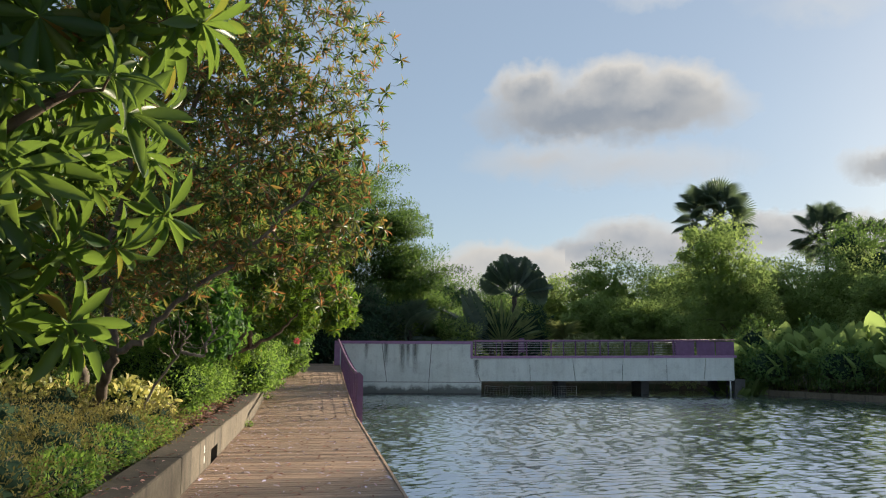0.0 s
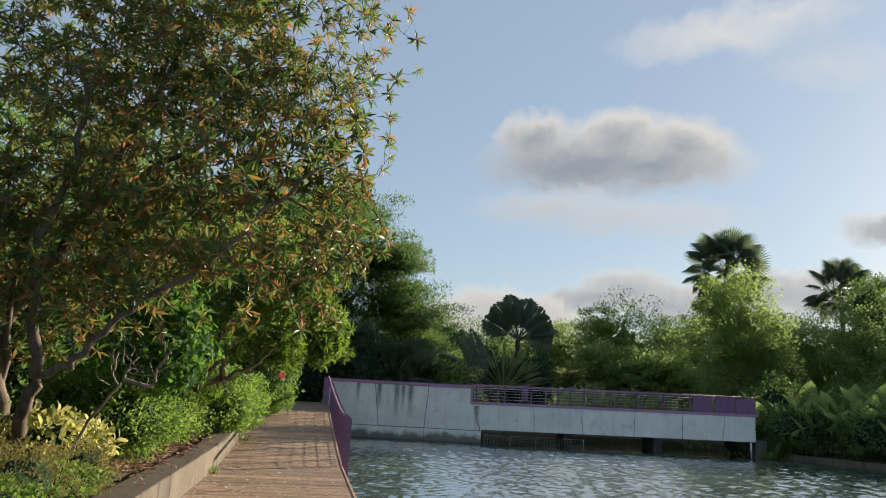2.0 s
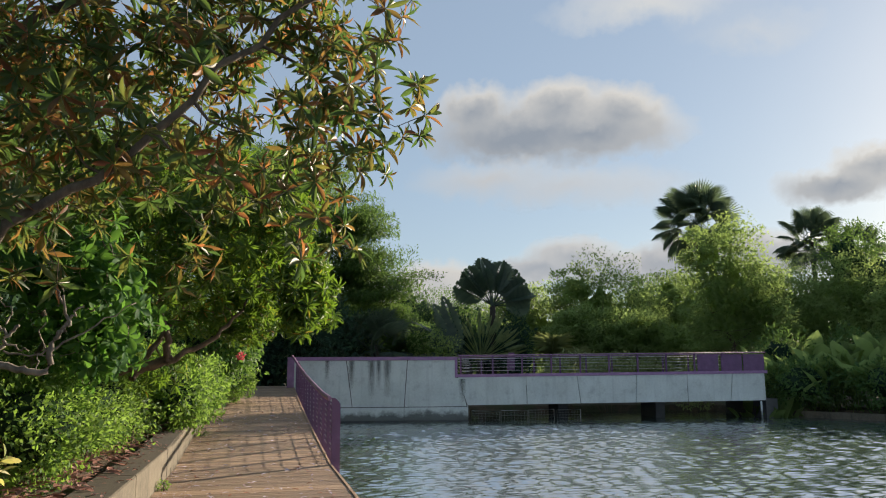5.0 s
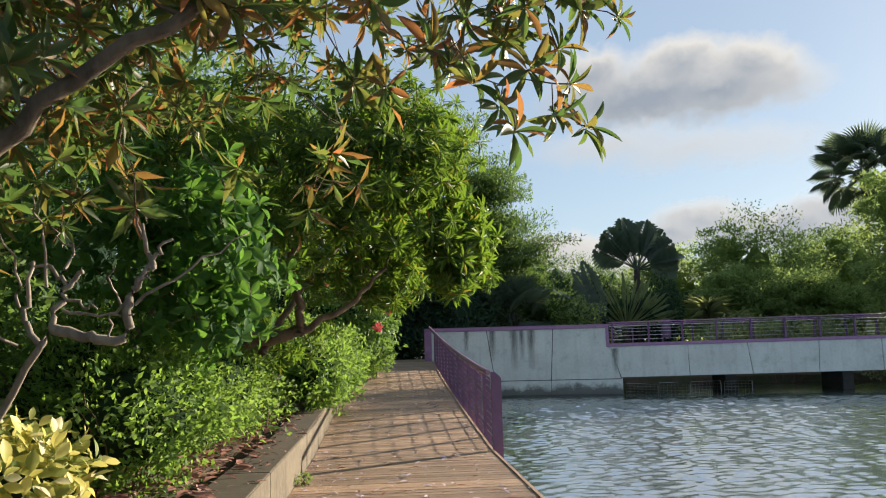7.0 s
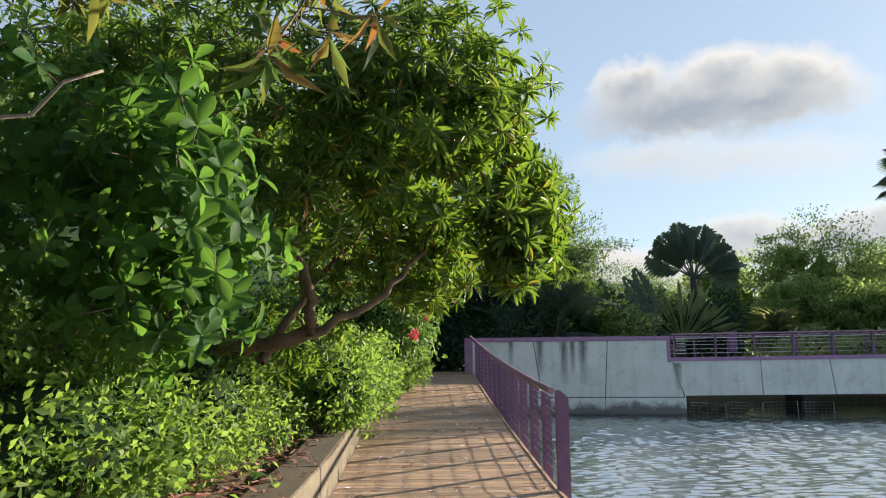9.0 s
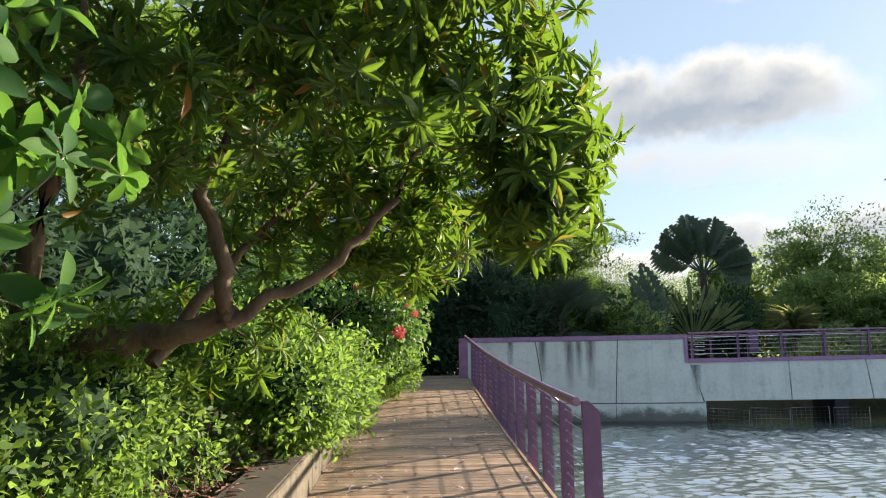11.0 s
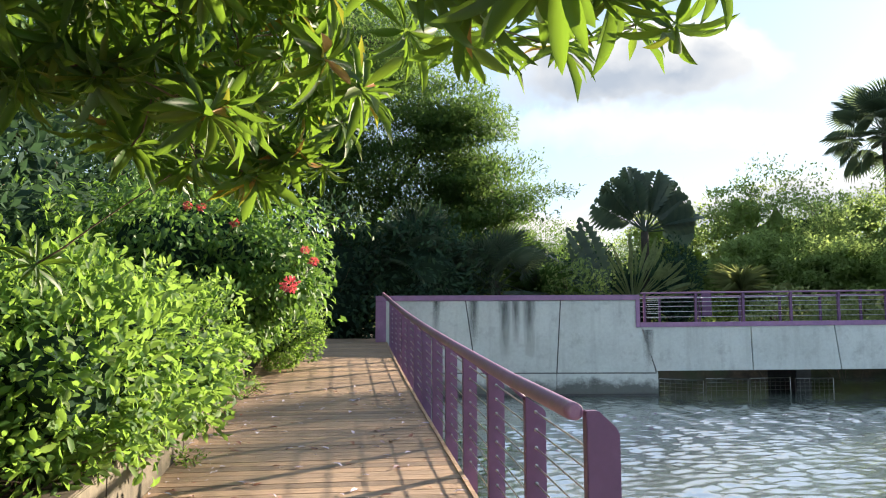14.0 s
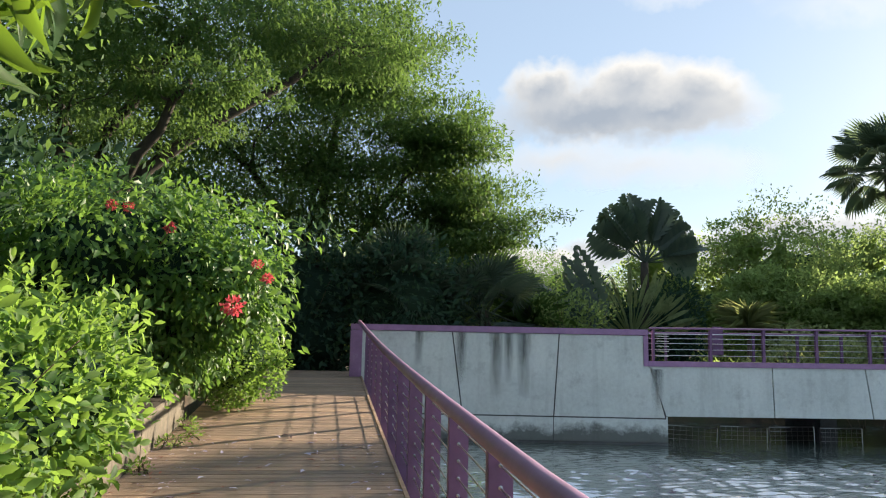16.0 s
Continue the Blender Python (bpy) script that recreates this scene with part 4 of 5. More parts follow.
# ---- shrubs ----
def shrub(name, label, category, blobs, mat, size, slim=0.5, seed=1, base=None, shape=OVAL, core=True, group="", stems=10, droop=0.0, tuft=0.0):
    """A dense bush of small leaves on thin stems."""
    rng = np.random.default_rng(seed)
    c0 = np.array(blobs[0][0], float)
    base = np.array(base if base is not None else (c0[0], c0[1], ground_z(c0[0], c0[1])), float)
    bush = thing(name, label, category, group, at=tuple(base))
    out, tips = [], []
    for c, r, n in blobs:
        P, A = blob_points(np.array(c) - base, r, n, rng, 0.62, 0.4 if tuft else 0.28)
        if tuft:
            # leaves gather on sprigs, with dark gaps between
            hubs = rng.integers(0, n // 16, n)
            P = P[hubs] + np.clip(rng.normal(0, 1, P.shape), -1.8, 1.8) * tuft * [1, 1, 0.8]
            A = unit(A[hubs] + (P - P[hubs]) * 1.5)
        keep = P[:, 2] > -0.05
        P, A = P[keep], A[keep]
        ok = clear_of_path(P + base, 0.6)
        P, A = P[ok], A[ok]
        along = unit(A * 0.7 + rng.normal(0, 0.55, A.shape) + [0, 0, 0.1 - droop])
        nor = unit(A + rng.normal(0, 0.5, A.shape) + [0, 0, 0.5])
        L = size * rng.uniform(0.6, 1.25, len(P))
        out.append(leaf_arrays(P, along, nor, L, L * slim, shape))
        tips.append(P[rng.choice(len(P), min(len(P), stems), replace=False)])
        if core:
            # solid filler core closes gaps; INNER paints the shade inside the bush
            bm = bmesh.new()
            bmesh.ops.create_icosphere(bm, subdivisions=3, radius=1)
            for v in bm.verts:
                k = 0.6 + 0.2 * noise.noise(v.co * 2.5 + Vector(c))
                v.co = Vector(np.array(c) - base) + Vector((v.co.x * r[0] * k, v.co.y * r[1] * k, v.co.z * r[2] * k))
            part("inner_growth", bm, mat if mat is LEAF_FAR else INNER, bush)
    leaves = part("foliage", fast_mesh("foliage", *merge(out)), mat, bush)
    tagged(leaves, kind="stuff")
    T = np.concatenate(tips)
    paths = [limb([(rng.normal(0, 0.12), rng.normal(0, 0.12), -0.05), tuple(t * [0.5, 0.5, 0.55]), tuple(t)], 0.012, 0.004, 0.01, rng) for t in T]
    part("stem_clump", tubes("stem_clump", paths, 4), BARK, bush)["kind"] = "stuff"
    return bush


def bz(u, v, z):
    p = on_deck(u, v, z)
    return (p.x, p.y, p.z)


K = -WIDTH
# yellow variegated clump, ground cover, hedge
shrub("croton", "bushy yellow and green variegated shrub behind the kerb", "shrub", [((-2.75, 12.0, 0.75), (0.65, 0.75, 0.38), 1300), ((-2.5, 12.2, 0.66), (0.42, 0.4, 0.3), 600)], LEAF_YELLOW, 0.12, 0.55, 21, stems=8, shape=fine_leaf(0.55, 0.15, 3))
shrub("croton", "small yellow variegated shrub behind the kerb", "shrub", [((-3.7, 10.9, 0.85), (0.6, 0.6, 0.4), 600)], LEAF_YELLOW, 0.12, 0.55, 22, shape=fine_leaf(0.55, 0.15, 3))
for k, (u, v, w, h) in enumerate(((K - 1.2, -13.3, 0.9, 0.22), (K - 1.3, -11.6, 0.9, 0.25), (K - 1.1, -9.7, 0.8, 0.25), (K - 1.0, -8.3, 0.7, 0.22), (K - 2.6, -9.5, 1.0, 0.35), (K - 2.8, -11.8, 1.1, 0.35), (K - 1.1, -15.2, 0.9, 0.2), (K - 2.5, -7.5, 0.9, 0.4))):
    shrub("ground_cover", "low mossy green ground cover spreading behind the kerb", "ground cover", [(bz(u, v, 0.46 + h * 0.5), (w, 1.15, h * 1.3), 3000), (bz(u + 0.3, v + 0.4, 0.5 + h * 0.6), (w * 0.45, 0.5, h * 1.4), 1200), (bz(u - 0.35, v - 0.4, 0.5 + h * 0.6), (w * 0.4, 0.45, h * 1.5), 1200)], LEAF_COVER, 0.05, 0.3, 30 + k, group="ground cover patches", stems=4)
for k, (u, v, w, d, z) in enumerate(((K - 0.72, -8.6, 0.28, 0.8, 0.5), (K - 0.75, -10.2, 0.3, 0.8, 0.5), (K - 0.7, -12.0, 0.26, 0.7, 0.48), (K - 2.7, -6.4, 0.8, 0.7, 0.95))):
    shrub("green_cover", "small green leafy ground plant beside the kerb", "ground cover", [(bz(u, v, z + 0.02), (w, d, 0.2 + 0.5 * (z - 0.48)), 2200), (bz(u - 0.1, v + 0.3, z + 0.1), (w * 0.6, d * 0.5, 0.16), 700)], LEAF_HEDGE, 0.055, 0.5, 330 + k, group="green ground plants", stems=4)
hedge = [(K - 1.05, -4.5, 0.8, 0.75, 0.85), (K - 1.7, -3.9, 0.85, 0.95, 1.05), (K - 2.1, -2.4, 0.95, 1.0, 1.2), (K - 1.05, -1.9, 0.65, 0.9, 0.95), (K - 1.85, -0.5, 0.85, 1.0, 1.05), (K - 0.15, 1.75, 0.52, 0.85, 0.9), (K - 0.75, 2.7, 0.75, 0.9, 1.15), (K + 0.05, 3.2, 0.5, 0.9, 0.8), (K - 0.4, 4.2, 0.75, 0.95, 0.92), (K - 0.5, 5.2, 0.6, 0.65, 0.72)]
for k, (u, v, w, d, h) in enumerate(hedge):
    shrub("hedge_shrub", "bright green small-leaved hedge shrub spilling over the kerb", "shrub", [(bz(u, v, 0.38 + h * 0.72), (w, d, h * 0.68), 7000 if k < 5 else 4600), (bz(u + 0.25, v + 0.4, 0.3 + h * 0.9), (w * 0.5, d * 0.5, h * 0.5), 2000 if k < 5 else 1300)], LEAF_HEDGE, 0.066 if k < 5 else 0.085, 0.46, 40 + k, base=bz(min(u, K - 0.6), v, 0.32), group="hedge along the boardwalk", stems=9, tuft=0.085 if k < 5 else 0.075, shape=OVAL if k < 5 else fine_leaf(0.5, 0.15, 2))

for k, (u, v, w, h) in enumerate(((K - 0.75, 0.35, 0.2, 0.22), (K - 1.2, 0.9, 0.24, 0.3), (K - 0.6, 0.95, 0.16, 0.16))):
    shrub("seedling", "small green leafy seedling in the shaded bed", "plant", [(bz(u, v, 0.42 + h * 0.7), (w, w, h), 260)], LEAF_HEDGE, 0.09, 0.4, 70 + k, core=False, group="seedlings in the bed", stems=6, shape=fine_leaf(0.5, 0.15, 2))


def dry_twigs():
    rng = np.random.default_rng(77)
    paths = []
    for _ in range(130):
        a = np.array(bz(rng.uniform(K - 1.9, K - 0.5), rng.uniform(-0.6, 2.6), 0.4))
        d = np.array((rng.normal(0, 0.35), rng.normal(0, 0.3), rng.uniform(0.15, 0.6)))
        paths.append(limb([tuple(a), tuple(a + d * 0.5 + rng.normal(0, 0.06, 3)), tuple(a + d)], rng.uniform(0.004, 0.008), 0.002, 0.012, rng))
    tagged(part("dry_twigs", tubes("dry_twigs", paths, 4), BARK), "tangle of thin dry brown twigs under the hedge", "twigs", kind="stuff")


dry_twigs()

# flowering bush at the ramp's head
shrub("flowering_bush", "tall arching green bush with coral red flower heads", "shrub",
      [((-4.2, 26.3, 2.5), (1.8, 1.5, 1.1), 11000), ((-3.0, 26.3, 2.25), (0.75, 0.85, 0.6), 4200), ((-3.45, 26.5, 1.65), (0.55, 0.6, 0.5), 3400)], LEAF_BUSH, 0.13, 0.42, 60, base=(-4.3, 26.2, 0.85), shape=OVAL, stems=10, droop=0.75, tuft=0.13)
shrub("small_bush", "small rounded light green bush at the kerb's end", "shrub", [((-3.2, 28.1, 1.4), (0.62, 0.8, 0.75), 8000)], LEAF_HEDGE, 0.07, 0.5, 61, base=(-3.6, 28.6, 0.75))


def flower_head(p, size, mat, label, seed):
    rng = np.random.default_rng(seed)
    f = thing("flower_head", label, "flower", "flower heads on the bush", at=p)
    q, d = blob_points((0, 0, 0), (size, size, size * 0.85), 120, rng, 0.3)
    part("bloom", fast_mesh("bloom", *leaf_arrays(q, unit(d + rng.normal(0, 0.5, d.shape)), rand_dirs(len(q), rng), size * 0.55, size * 0.4, OVAL)), mat, f)["kind"] = "stuff"
    part("stalk", tubes("stalk", [[((0, 0, -size * 0.5), 0.006), ((-0.15, 0.1, -0.2), 0.006)]], 5), BARK, f)


flower_head((-2.35, 24.75, 1.95), 0.095, PETAL, "large round coral red flower head", 1)
for k, p in enumerate(((-3.8, 25.1, 3.02), (-3.62, 25.1, 3.0), (-3.2, 25.2, 2.8), (-2.32, 25.5, 2.45), (-2.2, 25.5, 2.3), (-5.9, 24.3, 2.5))):
    flower_head(p, 0.055, PETAL, "small coral red flower head", 2 + k)


# ---- fine-leaved and far trees ----
def canopy_tree(label, base, blobs, mat, leaf, trunk_r=0.18, seed=1, name="tree", bark=None, slim=0.5, flat=0.0, limbs=9, group="trees round the lake", core=False, core_size=0.55, tuft=0.2, per_tuft=45, inner=0.5, rough=0.3):
    rng = np.random.default_rng(seed)
    tree = thing(name, label, "tree", group, at=base)
    b = np.array(base, float)
    out = []
    first = np.mean([np.array(c) for c, *_ in blobs], axis=0) - b
    fork = first * [0.35, 0.35, 0.45]
    trunk = limb([(0, 0, -0.1), tuple(fork * [0.3, 0.3, 0.55]), tuple(fork)], trunk_r, trunk_r * 0.7, 0.04, rng)
    part("trunk", tubes("trunk", [trunk], 8), bark or BARK, tree)
    boughs, twigs = [], []
    for c, r, n in blobs:
        c = np.array(c) - b
        # leaves gather in many small sprays, which leaves gaps between them
        hubs, hd = blob_points(c, r, max(12, n // per_tuft), rng, inner, rough)
        pick = rng.integers(0, len(hubs), n)
        spread = tuft * (r[0] * r[1] * r[2]) ** (1 / 3)
        P = hubs[pick] + np.clip(rng.normal(0, 1, (n, 3)), -1.5, 1.5) * spread * [1, 1, 0.45 - 0.3 * flat]
        A = hd[pick]
        along = unit(A * 0.6 + rng.normal(0, 0.7, A.shape))
        nor = unit(A * (1 - flat) + rng.normal(0, 0.5 * (1 - flat) + 0.1, A.shape) + [0, 0, 0.5 + flat])
        L = leaf * rng.uniform(0.6, 1.3, n)
        out.append(leaf_arrays(P, along, nor, L, L * slim, KITE))
        bough = limb([tuple(fork), tuple(fork * 0.5 + c * 0.5 + rng.normal(0, 0.3, 3)), tuple(c)], trunk_r * 0.6, trunk_r * 0.25, 0.05, rng)
        boughs.append(bough)
        twigs += grow([bough], hubs[:limbs * 3], rng, 0.03)
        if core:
            # solid filler core; fine-leaved crowns get LEAF_DARK as painted inner shade
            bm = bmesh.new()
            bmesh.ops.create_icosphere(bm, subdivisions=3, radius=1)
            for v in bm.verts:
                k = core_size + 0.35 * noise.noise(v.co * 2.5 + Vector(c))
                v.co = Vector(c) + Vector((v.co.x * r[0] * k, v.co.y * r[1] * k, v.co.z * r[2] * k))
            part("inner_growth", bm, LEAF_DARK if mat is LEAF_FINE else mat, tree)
    for p in boughs:
        part("bough", tubes("bough", [p], 6), bark or BARK, tree)
    part("branchwork", tubes("branchwork", twigs, 4), bark or BARK, tree)["kind"] = "stuff"
    tagged(part("crown", fast_mesh("crown", *merge(out)), mat, tree), kind="stuff")
    return tree


# feathery shade trees behind the ramp's head
canopy_tree("tall spreading shade tree with feathery dark green leaves", (-4.5, 43.0, 0.9), [((0.2, 43.5, 6.2), (2.4, 2.2, 1.9), 30375), ((-0.8, 43.0, 8.9), (2.2, 2.2, 1.5), 26325), ((-4.5, 42.0, 7.6), (3.2, 3, 2.8), 34425), ((-3.8, 42.0, 11.0), (3.2, 2.8, 1.6), 30375), ((1.3, 43.8, 4.2), (1.3, 1.5, 1.5), 13162), ((-2.5, 42.5, 4.6), (2.4, 1.5, 2.2), 18225), ((-8.5, 41.0, 9.0), (3.5, 3, 3), 24300), ((-12.0, 40.0, 9.5), (3.6, 3, 3.4), 24300), ((-9.5, 39.0, 5.6), (3.0, 2.2, 2.0), 16200)], LEAF_FINE, 0.16, 0.3, 71, bark=BARK_DARK, slim=0.42, flat=0.7, tuft=0.24, per_tuft=150, inner=0.1)
canopy_tree("wide flat-topped shade tree with dark arching limbs", (-9.0, 33.0, 0.9), [((-5.5, 32.5, 8.6), (3.4, 2.6, 0.9), 19500), ((-8.5, 31.0, 8.0), (3.4, 3, 1.0), 19500), ((-2.6, 35.0, 9.2), (2.2, 2.2, 0.9), 13500), ((-8.2, 32.0, 6.3), (3.0, 2.4, 0.8), 13500), ((-5.2, 31.0, 6.6), (1.6, 1.3, 0.5), 4500), ((-11, 30.0, 6.5), (2.5, 2.5, 1.2), 6000)], LEAF_FINE, 0.13, 0.3, 72, bark=BARK_DARK, slim=0.36, flat=0.7, tuft=0.2, per_tuft=120)
# growth behind the walk: LEAF_FINE where lit, LEAF_DARK painted as shade elsewhere
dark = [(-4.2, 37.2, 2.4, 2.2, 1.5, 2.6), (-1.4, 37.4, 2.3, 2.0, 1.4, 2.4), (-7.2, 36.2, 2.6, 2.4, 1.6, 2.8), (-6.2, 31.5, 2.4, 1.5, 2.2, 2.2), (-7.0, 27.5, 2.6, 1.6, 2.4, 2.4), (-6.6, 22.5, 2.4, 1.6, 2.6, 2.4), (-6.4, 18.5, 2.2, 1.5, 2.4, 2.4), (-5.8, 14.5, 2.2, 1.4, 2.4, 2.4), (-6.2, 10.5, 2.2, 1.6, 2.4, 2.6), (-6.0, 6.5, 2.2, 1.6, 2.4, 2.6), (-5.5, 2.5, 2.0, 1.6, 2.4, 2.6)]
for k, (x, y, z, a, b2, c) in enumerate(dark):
    shrub("dark_shrub", "dense green shrub behind the walk, shade set by leaf colour", "shrub", [((x, y, z), (a, b2, c), 4200)], LEAF_FINE if 9 < y < 16 else LEAF_DARK, 0.24, 0.4, 80 + k, shape=OVAL, group="dark shrubs", stems=8)
for k, (x, y, z, r, n) in enumerate(((-7.5, 20.5, 6.2, 2.6, 4200), (-7.8, 14.0, 6.5, 2.8, 4200), (-7.5, 7.5, 6.5, 2.8, 4200), (-7.8, 26.0, 7.0, 2.6, 3600))):
    canopy_tree("tall green tree standing behind the planting bed", (x, y, 0.8), [((x, y, z), (r, r * 1.2, r), n * 2)], LEAF_FINE, 0.17, 0.16, 95 + k, bark=BARK_DARK, group="tall trees behind the bed")

# far shore: x, y, top, half width, material, leaf
far = [(14.6, 50.6, 8.2, 3.6, LEAF_FAR), (10.6, 52.0, 6.8, 3.0, LEAF_FAR), (18.0, 40.5, 8.8, 2.4, LEAF_FAR), (20.8, 47.0, 5.6, 3.0, LEAF_FAR), (12.5, 46.5, 4.8, 2.4, LEAF_FAR), (15.4, 45.0, 4.4, 2.2, LEAF_FAR), (24.5, 46.0, 7.0, 3.0, LEAF_FAR), (28.5, 47.0, 7.8, 3.2, LEAF_FAR), (31.5, 50.0, 10.8, 3.2, LEAF_FINE), (35.0, 47.0, 10.0, 3.4, LEAF_FINE), (26.0, 38.0, 5.6, 2.4, LEAF_FAR), (29.5, 35.0, 6.0, 2.6, LEAF_FAR), (38.0, 40.0, 9.0, 3.6, LEAF_FINE), (5.0, 68.0, 8.6, 4.5, LEAF_FINE), (10.0, 72.0, 8.2, 4.5, LEAF_FINE), (0.5, 60.0, 7.0, 3.6, LEAF_FINE), (22.0, 60.0, 8.5, 4.0, LEAF_FINE), (21.5, 53.5, 8.4, 3.2, LEAF_FAR), (27.0, 54.0, 8.8, 3.4, LEAF_FAR)]
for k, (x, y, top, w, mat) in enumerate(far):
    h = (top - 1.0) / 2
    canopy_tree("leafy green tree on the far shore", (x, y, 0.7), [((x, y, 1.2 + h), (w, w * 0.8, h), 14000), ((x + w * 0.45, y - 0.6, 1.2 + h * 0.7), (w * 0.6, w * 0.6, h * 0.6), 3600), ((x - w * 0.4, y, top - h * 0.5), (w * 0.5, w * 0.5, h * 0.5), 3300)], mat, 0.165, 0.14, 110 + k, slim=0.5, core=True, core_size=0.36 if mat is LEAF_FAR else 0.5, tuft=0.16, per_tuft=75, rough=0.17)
# unseen taller trees added on the bank to shade the boardwalk's first stretch
for k, (x, y, top, w) in enumerate(((30.5, 32.5, 13.2, 3.4), (34.0, 28.5, 14.4, 4.2), (38.5, 23.5, 15.2, 4.6))):
    h = (top - 2.5) / 2
    canopy_tree("unseen tall tree added on the bank to shade the boardwalk", (x, y, ground_z(x, y)), [((x, y, 2.5 + h), (w, w, h), 9000), ((x + 1.2, y - 1.0, 2.5 + h * 1.4), (w * 0.7, w * 0.7, h * 0.6), 4000)], LEAF_FINE, 0.3, 0.24, 170 + k, slim=0.5, core=True, core_size=0.7, tuft=0.2, per_tuft=60)
# low growth behind the bridge
for k, x in enumerate(np.arange(-0.5, 15.5, 1.9)):
    if 3.6 < x < 7.5:
        continue
    low = 0.65 if x > 7.5 else 1.0
    # past x 7.5 a paler leaf colour stands in for haze and sun
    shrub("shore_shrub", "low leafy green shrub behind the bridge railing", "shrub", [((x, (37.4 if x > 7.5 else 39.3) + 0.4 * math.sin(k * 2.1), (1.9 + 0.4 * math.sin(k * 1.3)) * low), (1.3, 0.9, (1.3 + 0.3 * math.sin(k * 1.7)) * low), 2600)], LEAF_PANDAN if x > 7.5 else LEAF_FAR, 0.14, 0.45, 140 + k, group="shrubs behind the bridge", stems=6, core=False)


# ---- palms ----
def fan_leaf(L, n=30, span=4.3, slim=0.03):
    """One fan frond in its own plane: ribs from a hub, along +x."""
    a = np.linspace(-span / 2, span / 2, n)
    along = np.stack([np.cos(a), np.sin(a), -0.12 * np.abs(a)], 1)
    return leaf_arrays(along * L * 0.08, along, np.tile([0, 0, 1.0], (n, 1)), L * (1 - 0.12 * np.abs(a)), L * slim * 2.1, LANCE)


def fan_palm(label, base, height, crown, fronds, seed):
    rng = np.random.default_rng(seed)
    palm = thing("fan_palm", label, "palm tree", "fan palms on the far shore", at=base)
    part("trunk", tubes("trunk", [limb([(0, 0, -0.1), (0.1, 0, height * 0.5), (0, 0, height)], 0.2, 0.15, 0.02, rng)], 8), BARK_DARK, palm)
    me = fast_mesh("frond", *fan_leaf(crown * 0.8))
    stalk = tubes("stalk", [[((-crown * 0.95, 0, 0), 0.03), ((0.1, 0, 0), 0.02)]], 4)
    for k in range(fronds):
        el = 75 - 125 * (k / fronds) + rng.normal(0, 8)
        az = k * 137.5 + rng.normal(0, 8)
        d = Vector((math.cos(radians(az)) * math.cos(radians(el)), math.sin(radians(az)) * math.cos(radians(el)), math.sin(radians(el))))
        tip = Vector((0, 0, height)) + d * crown * 0.95
        o = part("frond", me, LEAF_PALM, palm)
        o.matrix_basis = Matrix.Translation(tip) @ d.to_track_quat("X", "Z").to_matrix().to_4x4() @ pose(0, 0, 0, rng.normal(0, 30), rng.normal(0, 12), 0)
        part("stalk", stalk, LEAF_PALM, o)


fan_palm("tall fan palm with a dark round crown of fronds", (24.4, 58.6, 0.7), 11.6, 1.95, 38, 1)
fan_palm("fan palm rising above the far trees", (32.9, 58.0, 0.7), 10.2, 1.6, 36, 2)
fan_palm("small fan palm at the edge of the far trees", (36.5, 58.0, 0.7), 9.5, 1.3, 30, 3)
fan_palm("low dark fan palm behind the wall", (0.8, 38.4, 0.8), 1.9, 1.1, 26, 4)
fan_palm("low dark fan palm behind the wall", (-1.6, 38.0, 0.8), 2.3, 1.2, 26, 5)


def paddle(L, W, start=0.36):
    """A long paddle leaf, torn along its edge, on its stalk, along +x."""
    n = 11
    s = np.linspace(start, 0.97, n)
    w = W * np.sin(np.clip((s - start + 0.06) / (1.06 - start), 0, 1) * math.pi) ** 0.55
    P = np.stack([s * L, 0 * s, -0.12 * L * s ** 3], 1)
    both = []
    for side in (-1, 1):
        along = np.stack([0.35 + 0 * s, side + 0 * s, 0.18 + 0 * s], 1)
        both.append(leaf_arrays(P, along, np.tile([0, 0, 1.0], (n, 1)), w * 1.05, L * 0.085, SPRAY))
    both.append(tube_arrays([[((0, 0, 0), 0.035), ((L * 0.4, 0, -0.01 * L), 0.025), ((L, 0, -0.12 * L), 0.008)]], 5))
    return merge(both)


def traveller_palm(label, base, trunk, L, W, n, turn, seed, spread=150, start=0.36, ply=22, lean=0.0, mat=None):
    rng = np.random.default_rng(seed)
    palm = thing("traveller_palm", label, "palm tree", "traveller palms behind the bridge", at=pose(*base, 0, 0, turn))
    part("trunk", tubes("trunk", [limb([(0, 0, -0.1), (0, 0, trunk * 0.5), (0, 0, trunk)], 0.17, 0.15, 0.01, rng)], 8), BARK_DARK, palm)
    for k in range(n):
        a = lean - spread / 2 + spread * k / (n - 1) + rng.normal(0, 2)
        l = L * rng.uniform(0.74, 1.1)
        o = part("frond", fast_mesh("frond", *paddle(l, W * rng.uniform(0.85, 1.1), start)), mat or LEAF_PALM, palm)
        o.matrix_basis = Matrix.Translation((0, rng.normal(0, 0.05), trunk)) @ pose(0, 0, 0, rng.normal(0, 9), -90 + a, 0) @ pose(0, 0, 0, 90 + rng.normal(0, ply), 0, 0)


traveller_palm("traveller palm with a dark rounded fan of paddle leaves", (6.9, 44.2, 0.8), 4.1, 2.45, 0.78, 19, 8, 1, 150, 0.36, 50, 12.0)
traveller_palm("low traveller palm with an open fan of long stalks", (5.4, 42.2, 0.8), 1.1, 3.3, 0.42, 9, -6, 2, 62, 0.3, 30, -52)
traveller_palm("low traveller palm fan behind the wall coping", (6.0, 42.6, 0.8), 1.3, 2.5, 0.08, 34, 4, 3, 165, 0.6, 22, 0.0, LEAF_PANDAN)


